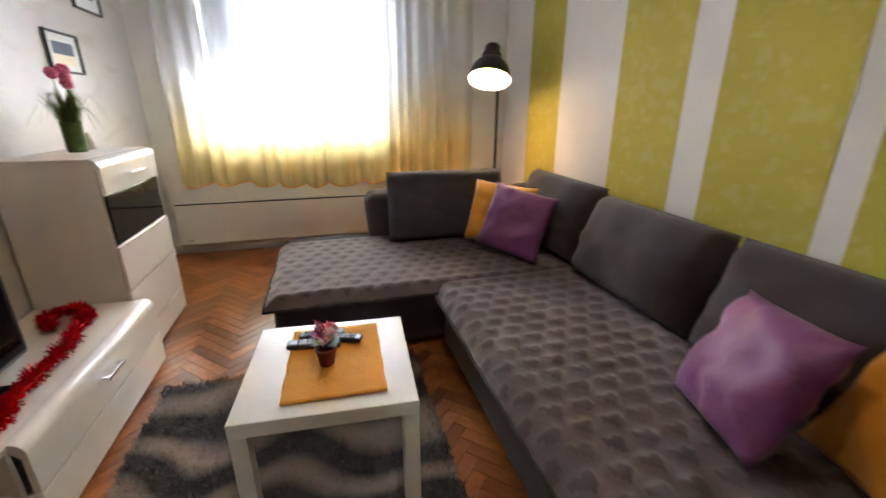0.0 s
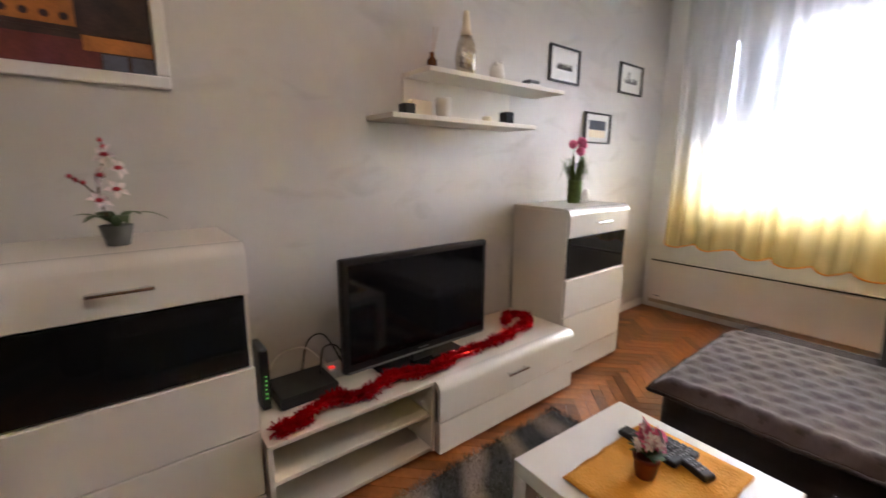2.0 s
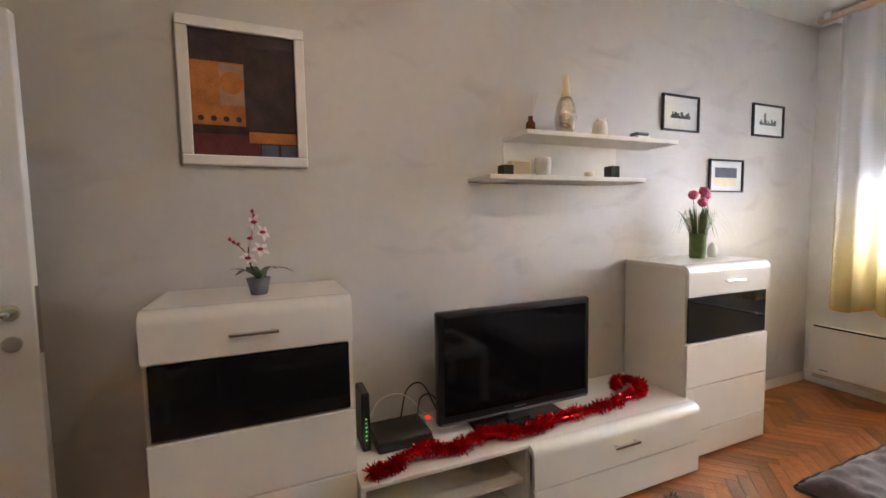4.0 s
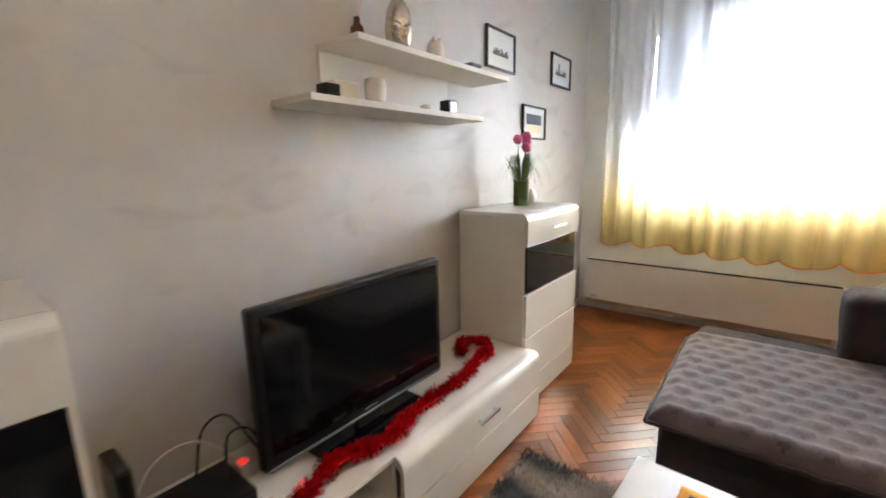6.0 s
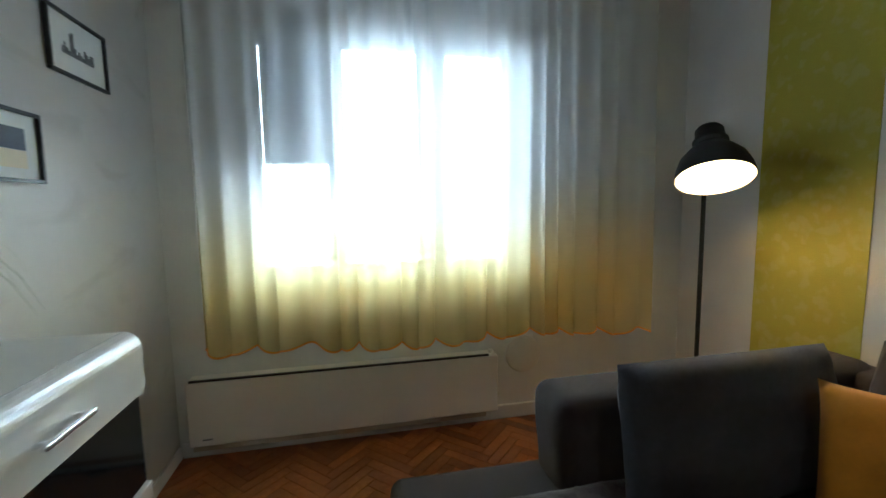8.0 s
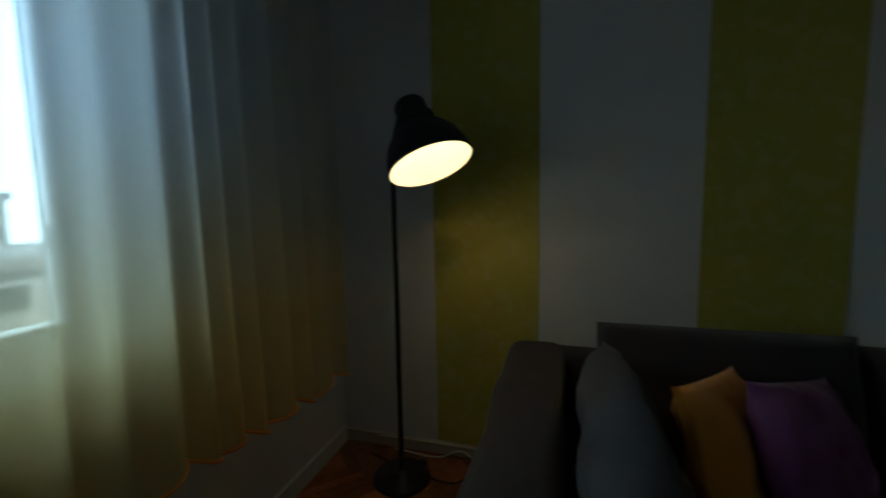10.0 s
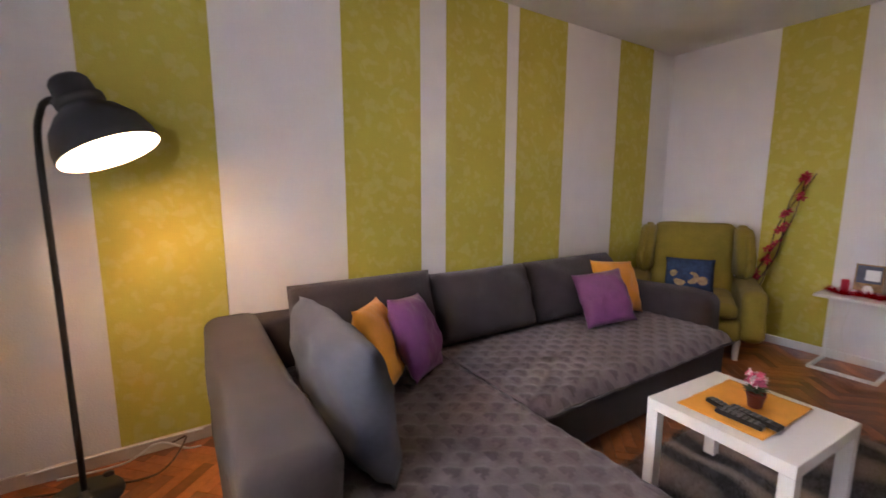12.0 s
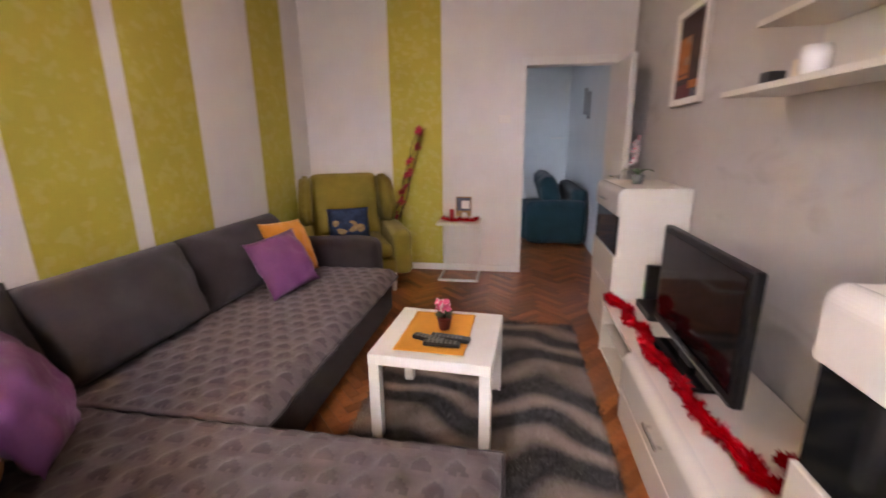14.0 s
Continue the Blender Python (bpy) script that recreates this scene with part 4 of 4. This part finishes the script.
shade = part("shade", lathe([(.176, 0), (.178, .006), (.172, .05), (.150, .11), (.110, .16), (.078, .185), (.072, .20), (.082, .205), (.082, .225), (.070, .23), (.066, .29), (.055, .305), (.0, .308), (.0, .300), (.045, .2), (.10, .16), (.145, .108), (.167, .05), (.174, .002), (.176, 0)], 40, closed=False), LAMPBLK, lp, "black dome shade", True)
shade.matrix_local = Matrix.Translation(head_local) @ rot
ln_ = part("lining", lathe([(.1735, .004), (.166, .05), (.143, .107), (.098, .158), (.044, .195), (0, .197)], 40, closed=False), LINING, shade, "brightly lit white inner lining", True)
blb = part("bulb", lathe([(0, 0), (.018, .004), (.026, .015), (.018, .027), (0, .03)], 20, (0, 0, .163)), LINING, shade, "lit bulb", True)

# ---- ceiling lamp ----
cl = thing("ceiling_lamp", (CEILING_LAMP.x, CEILING_LAMP.y, H), "lit pendant lamp with bare bulb on the ceiling", "ceiling lamp")
part("rose", lathe([(0, -.001), (.05, -.001), (.045, -.03), (.01, -.04), (0, -.04)], 24), PLAIN, cl, "", True)
part("cord", tube([(0, 0, -.04), (0, 0, -.085)], .004, 8), CABLE, cl)
part("socket", lathe([(0, -.085), (.018, -.085), (.02, -.115), (0, -.115)], 16), PLAIN, cl, "", True)

# ---- armchair ----
ac = thing("wing_armchair", (2.57, .60, 0), "olive green wing armchair in the corner", "armchair", rz=28)
part("seat_base", soft_box(-.30, .30, -.30, .34, .16, .34, .04, .006, 21), OLIVE, ac, "", True)
part("seat_cushion", soft_box(-.27, .27, -.24, .37, .342, .47, .05, .012, 22), OLIVE, ac, "", True)
bk = soft_box(-.29, .29, -.10, .08, 0, .74, .07, .012, 23)
b_ = part("backrest", bk, OLIVE, ac, "", True)
b_.matrix_local = pose(0, -.27, .32, 10, 0, 0)
for s in (-1, 1):
    arm = soft_box(-.075, .075, -.36, .34, .16, .60, .065, .008, 24 + s)
    for v_ in arm.verts:
        v_.co.z -= max(0, v_.co.y) * .08 * (v_.co.z > .4)
    part("arm", arm, OLIVE, ac, "", True).matrix_local = pose(s * .355, 0, 0)
    wing = bmesh.new()
    pr = [(-.42, .58), (-.08, .58), (.0, .66), (.02, .78), (-.05, .90), (-.10, .99), (-.18, 1.04), (-.30, 1.05), (-.42, 1.0)]
    a = [wing.verts.new((-.045, y, z)) for y, z in pr]
    c = [wing.verts.new((.045, y, z)) for y, z in pr]
    for i in range(len(pr)):
        wing.faces.new((a[i], a[(i + 1) % len(pr)], c[(i + 1) % len(pr)], c[i]))
    wing.faces.new(a[::-1]); wing.faces.new(c)
    bmesh.ops.recalc_face_normals(wing, faces=wing.faces[:])
    bmesh.ops.bevel(wing, geom=[e for e in wing.edges], offset=.03, segments=3, affect='EDGES', clamp_overlap=True)
    part("wing", wing, OLIVE, ac, "", True).matrix_local = pose(s * .34, 0, 0, 0, 0, -s * 6)
    for y in (-.28, .28):
        part("leg", lathe([(0, 0), (.016, 0), (.024, .17), (0, .17)], 12, (s * .28, y, 0)), PLAIN, ac, "pale tapered leg")
ac.scale = (1.2, 1.12, 1.0)
pc = thing("printed_cushion", (2.53, .72, .475), "small cushion printed with a blue night scene", "pillow", rz=28)
q = part("cover", cushion(.38, .30, .11, 31, .5, 12, .008, .08), BOOKBLUE, pc, "", True)
q.matrix_local = pose(0, -.02, 0, 18, 0, 0)
for i, (x, z, a) in enumerate(((-.10, .10, .05), (-.02, .12, .07), (.07, .09, .06), (.12, .15, .04))):
    pt = part("print_patch", lathe([(0, 0), (a * .8, 0), (a * .55, .004), (0, .005)], 9), BOOKTAN, pc)
    pt.matrix_local = pose(0, -.02, 0, 18, 0, 0) @ pose(x, .052, z, -90, 0, 0)

# ---- red branch and side table ----
br = thing("red_branch", (2.42, .12, 0), "twisted decorative twigs with red blossoms against wall", "dried branch")
rng = random.Random(6)
for k in range(3):
    o1, o2 = rng.uniform(0, 6), rng.uniform(.03, .055)
    pts = [(-.46 * t + o2 * math.cos(o1 + t * 9), .01 + .02 * math.sin(o1 + t * 8), .02 + 1.47 * t) for t in [i / 9 for i in range(10)]]
    part("twig", tube(bend(pts, 5), .009, 6, r1=.004), TWIG, br, "", True)
for i in range(26):
    t = .40 + .6 * (i / 25)
    if i % 4 > 1:
        continue
    bm = bmesh.new()
    for s in range(3):
        blossom(bm, (-.46 * t + rng.uniform(-.04, .04), .035 + rng.uniform(-.01, .03), .02 + 1.45 * t + rng.uniform(-.02, .02)), .044, 5, i * 7 + s)
    part("blossom", bm, REDF, br)

stt = thing("side_table", (1.567, .21, 0), "small white laptop side table with steel frame", "side table")
part("tabletop", box(-.21, .21, -.18, .19, .565, .585, .003), TABLEW, stt)
ft = PLAIN
part("base_bar", box(-.20, .20, .165, .19, 0, .022, .003), ft, stt)
part("base_bar", box(-.20, -.178, -.17, .1645, 0, .022, .003), ft, stt)
part("base_bar", box(.178, .20, -.17, .1645, 0, .022, .003), ft, stt)
part("upright", box(-.20, -.178, -.17, -.148, .0225, .564, .003), ft, stt)
part("upright", box(.178, .20, -.17, -.148, .0225, .564, .003), ft, stt)
ppb = thing("picture_card", (1.54, .15, .5855), "small printed calendar card standing on side table", "card")
cd = part("card", box(-.08, .08, -.004, .004, 0, .20, .001), BOOKTAN, ppb)
cd.matrix_local = pose(0, 0, .03, 8, 0, 0)
part("card_print", box(-.07, .07, .0045, .006, .06, .19), ART_BL, cd)
part("card_print", box(-.06, .02, .0062, .007, .08, .16), PAPER, cd)
part("easel", box(-.05, .05, -.05, .03, 0, .028, .003), DKGREEN, ppb)
bm = tube(bend([(1.72, 0.24, .60), (1.64, 0.32, .60), (1.54, 0.28, .60), (1.44, 0.31, .60), (1.39, 0.22, .60)]), .006, 6)
rng = random.Random(9)
line = bend([(1.74, 0.24, .612), (1.64, 0.32, .612), (1.54, 0.28, .612), (1.44, 0.31, .612), (1.39, 0.22, .612)])
for i in range(900):
    p = line[rng.randrange(len(line))]
    d = Vector((rng.gauss(0, 1), rng.gauss(0, 1), rng.gauss(0, 1))).normalized()
    s = d.orthogonal().normalized() * .002
    e = p + d * .045
    e.z = max(e.z, .588)
    bm.faces.new([bm.verts.new(c) for c in (p - s, p + s, e)])
tagged(part("small_tinsel", bm, REDT), "red foil tinsel around the side table top", "tinsel")
turned("white_candle", [(0, 0), (.028, 0), (.030, .06), (.018, .085), (0, .09)], (1.52, .24, .5855), CERAMIC, "white figure-shaped candle among tinsel", "candle")
turned("red_candle", [(0, 0), (.024, 0), (.024, .10), (.02, .11), (0, .105)], (1.65, .21, .5855), REDF, "short red candle on side table", "candle")
tagged(part("hanging_cord", tube(bend([(1.62, .12, .56), (1.63, .10, .45), (1.66, .08, .25), (1.62, .05, .03)]), .003, 5), CABLE, None, "", True), "thin cord hanging under side table", "cable")

# cables along the wall behind the sofa
for k, pts in enumerate(([(3.17, 5.0, .015), (3.14, 4.75, .02), (3.10, 4.60, .10), (3.05, 4.48, .06), (3.12, 4.42, .012)], [(3.10, 5.1, .012), (3.02, 4.85, .012), (2.98, 4.6, .012), (3.08, 4.48, .10), (3.16, 4.55, .05)], [(3.17, 5.1, .078), (3.175, 4.8, .079), (3.17, 4.4, .078)])):
    tagged(part("floor_cable", tube(bend(pts), .005, 6), CABLE if k != 1 else TWIG, None, "", True), "loose cable on floor behind sofa", "cable")
tagged(part("cable_plug", lathe([(0, 0), (.022, .003), (.022, .03), (0, .035)], 14, (3.08, 4.80, 0)), BLACK, None, "", True), "round black plug lying on floor", "plug")

# ---- next room ----
ts = thing("teal_sofa", (.10, -1.15, 0), "teal velvet sofa seen through the doorway", "sofa")
part("seat", soft_box(.02, .84, -1.75, -.20, .04, .42, .07, .02, 41), TEAL, ts, "", True)
part("arm", soft_box(.0, .78, -.22, .0, .03, .60, .09, .02, 42), TEAL, ts, "", True)
part("back", soft_box(.0, .20, -1.75, -.10, .05, .74, .07, .02, 43), TEAL, ts, "", True)
for k, y in enumerate((-.47, -.97, -1.47)):
    c = part("back_cushion", cushion(.56, .52, .26, 44 + k, .28), TEAL, ts, "", True)
    c.matrix_local = pose(.36, y, .40, 0, 0, -90) @ pose(0, 0, 0, -18, 0, 0)
for y, z in ((-1.99, 1.87), (-1.70, 1.80)):
    hk = thing("wall_decoration", (.08, y, z), "dark narrow wall hanging in next room", "wall decoration", "hangings")
    part("stem", box(.002, .02, -.02, .02, -.14, .14, .004), POT_GREY, hk)
    part("end_bar", box(.002, .02, -.05, .05, .1405, .17, .004), POT_GREY, hk)
    part("end_bar", box(.002, .02, -.05, .05, -.17, -.1405, .004), POT_GREY, hk)
ck = thing("coat_hook", (.27, -3.85, 1.40), "small white coat hook on pale wall", "coat hook")
part("rail", box(-.10, .10, .002, .015, -.01, .01, .003), PLAIN, ck)
for x in (-.07, 0, .07):
    part("hook", tube(bend([(x, .015, 0), (x, .05, .0), (x, .055, .05)]), .006, 6), METAL, ck)

# ---- outside ----
structure("backdrop", box(-320, 320, 160, 160.5, -13.9, 170), SKYGLOW, "bright hazy sky far behind the town")
structure("ground", box(-400, 400, 6, 900, -14.2, -14), GROUND, "distant grey town ground")


def block(x0, x1, y, top, storeys, cols, roof, lab):
    b = thing("apartment_building", (0, y, -14), lab, "building", "town buildings")
    h = top + 14
    part("wall", box(x0, x1, 0, 12, 0, h), FACADE, b)
    part("roof", box(x0 - .5, x1 + .5, -.6, 12.5, h + .01, h + .9, .1), roof, b)
    cw = (x1 - x0) / cols
    for s in range(storeys):
        for c_ in range(cols):
            xa, za = x0 + cw * (c_ + .22), h - 2.4 - s * 3.0
            if za < .5:
                continue
            w_ = part("window", box(xa - .12, xa + cw * .56 + .12, -.06, -.01, za - .12, za + 1.62), FRAME_PVC, b)
            part("pane", box(xa, xa + cw * .56, -.09, -.062, za, za + 1.5), FARGLASS, w_)


block(-6, 44, 36, -2.2, 2, 18, ROOFM, "long pale apartment block with rows of windows")
block(46, 80, 60, 1.4, 3, 10, ROOFM, "pale apartment block further off")
block(-40, -9, 48, -1.0, 3, 10, TILE_RED, "pale house block with red tiled roof")
block(20, 38, 75, 3.0, 2, 6, ROOFM, "distant tall pale block")

# ---- parquet ----
PL, PW = .30, .06
own, rest = [], []
parquet = tagged(thing("parquet", (0, 0, 0), "herringbone oak parquet with a worn sheen", "floor", kind="structure"))
sm = mesh_of("stave", box(-PL / 2 + .001, PL / 2 - .001, -PW / 2 + .001, PW / 2 - .001, -.012, 0), OAK)
places = []
c45 = math.sqrt(.5)
for p in range(-10, 24):
    for k in range(-120, 160):
        for up in (0, 1):
            u = k * PW + p * PL + (PW / 2 if up else PL / 2)
            v = k * PW - p * PL + (PW + PL / 2 if up else PW / 2)
            x, y = (u - v) * c45, (u + v) * c45
            if -.12 < x < W + .12 and -4.0 < y < D + .12:
                places.append((x, y, 135 if up else 45))
for (x, y, a) in places:
    if not (-.1 < x < W + .1) or (y < -.05 and not (0 < x < 2)):
        continue
    (own if (.42 < x < 1.15 and 2.95 < y < 5.2) or (.4 < x < 2.0 and -.1 < y < 1.3) else rest).append((x, y, a))
own = own[:320]
for (x, y, a) in own:
    o = new("stave", sm)
    o.matrix_world = pose(x, y, 0, 0, 0, a)
    o.parent = parquet
vs, fs = [], []
src = [v.co.copy() for v in sm.vertices]
sf = [list(p.vertices) for p in sm.polygons]
done = set(own)
for q in [p for p in places if p not in done and -.1 < p[0] < W + .1]:
    m = pose(q[0], q[1], 0, 0, 0, q[2])
    k = len(vs)
    vs += [tuple(m @ c) for c in src]
    fs += [[k + i for i in f_] for f_ in sf]
me = bpy.data.meshes.new("parquet_rest")
me.from_pydata(vs, [], fs)
OAK2 = OAK.copy()
OAK2.name = "oak_parquet_joined"
for nd in OAK2.node_tree.nodes:
    if nd.bl_idname == "ShaderNodeMapRange" and nd.inputs[3].default_value > .1:
        geo = OAK2.node_tree.nodes.new("ShaderNodeNewGeometry")
        OAK2.node_tree.links.new(geo.outputs["Random Per Island"], nd.inputs[0])
me.materials.append(OAK2)
ob = new("parquet_rest", me)
ob.parent = parquet
tagged(ob, kind="stuff")
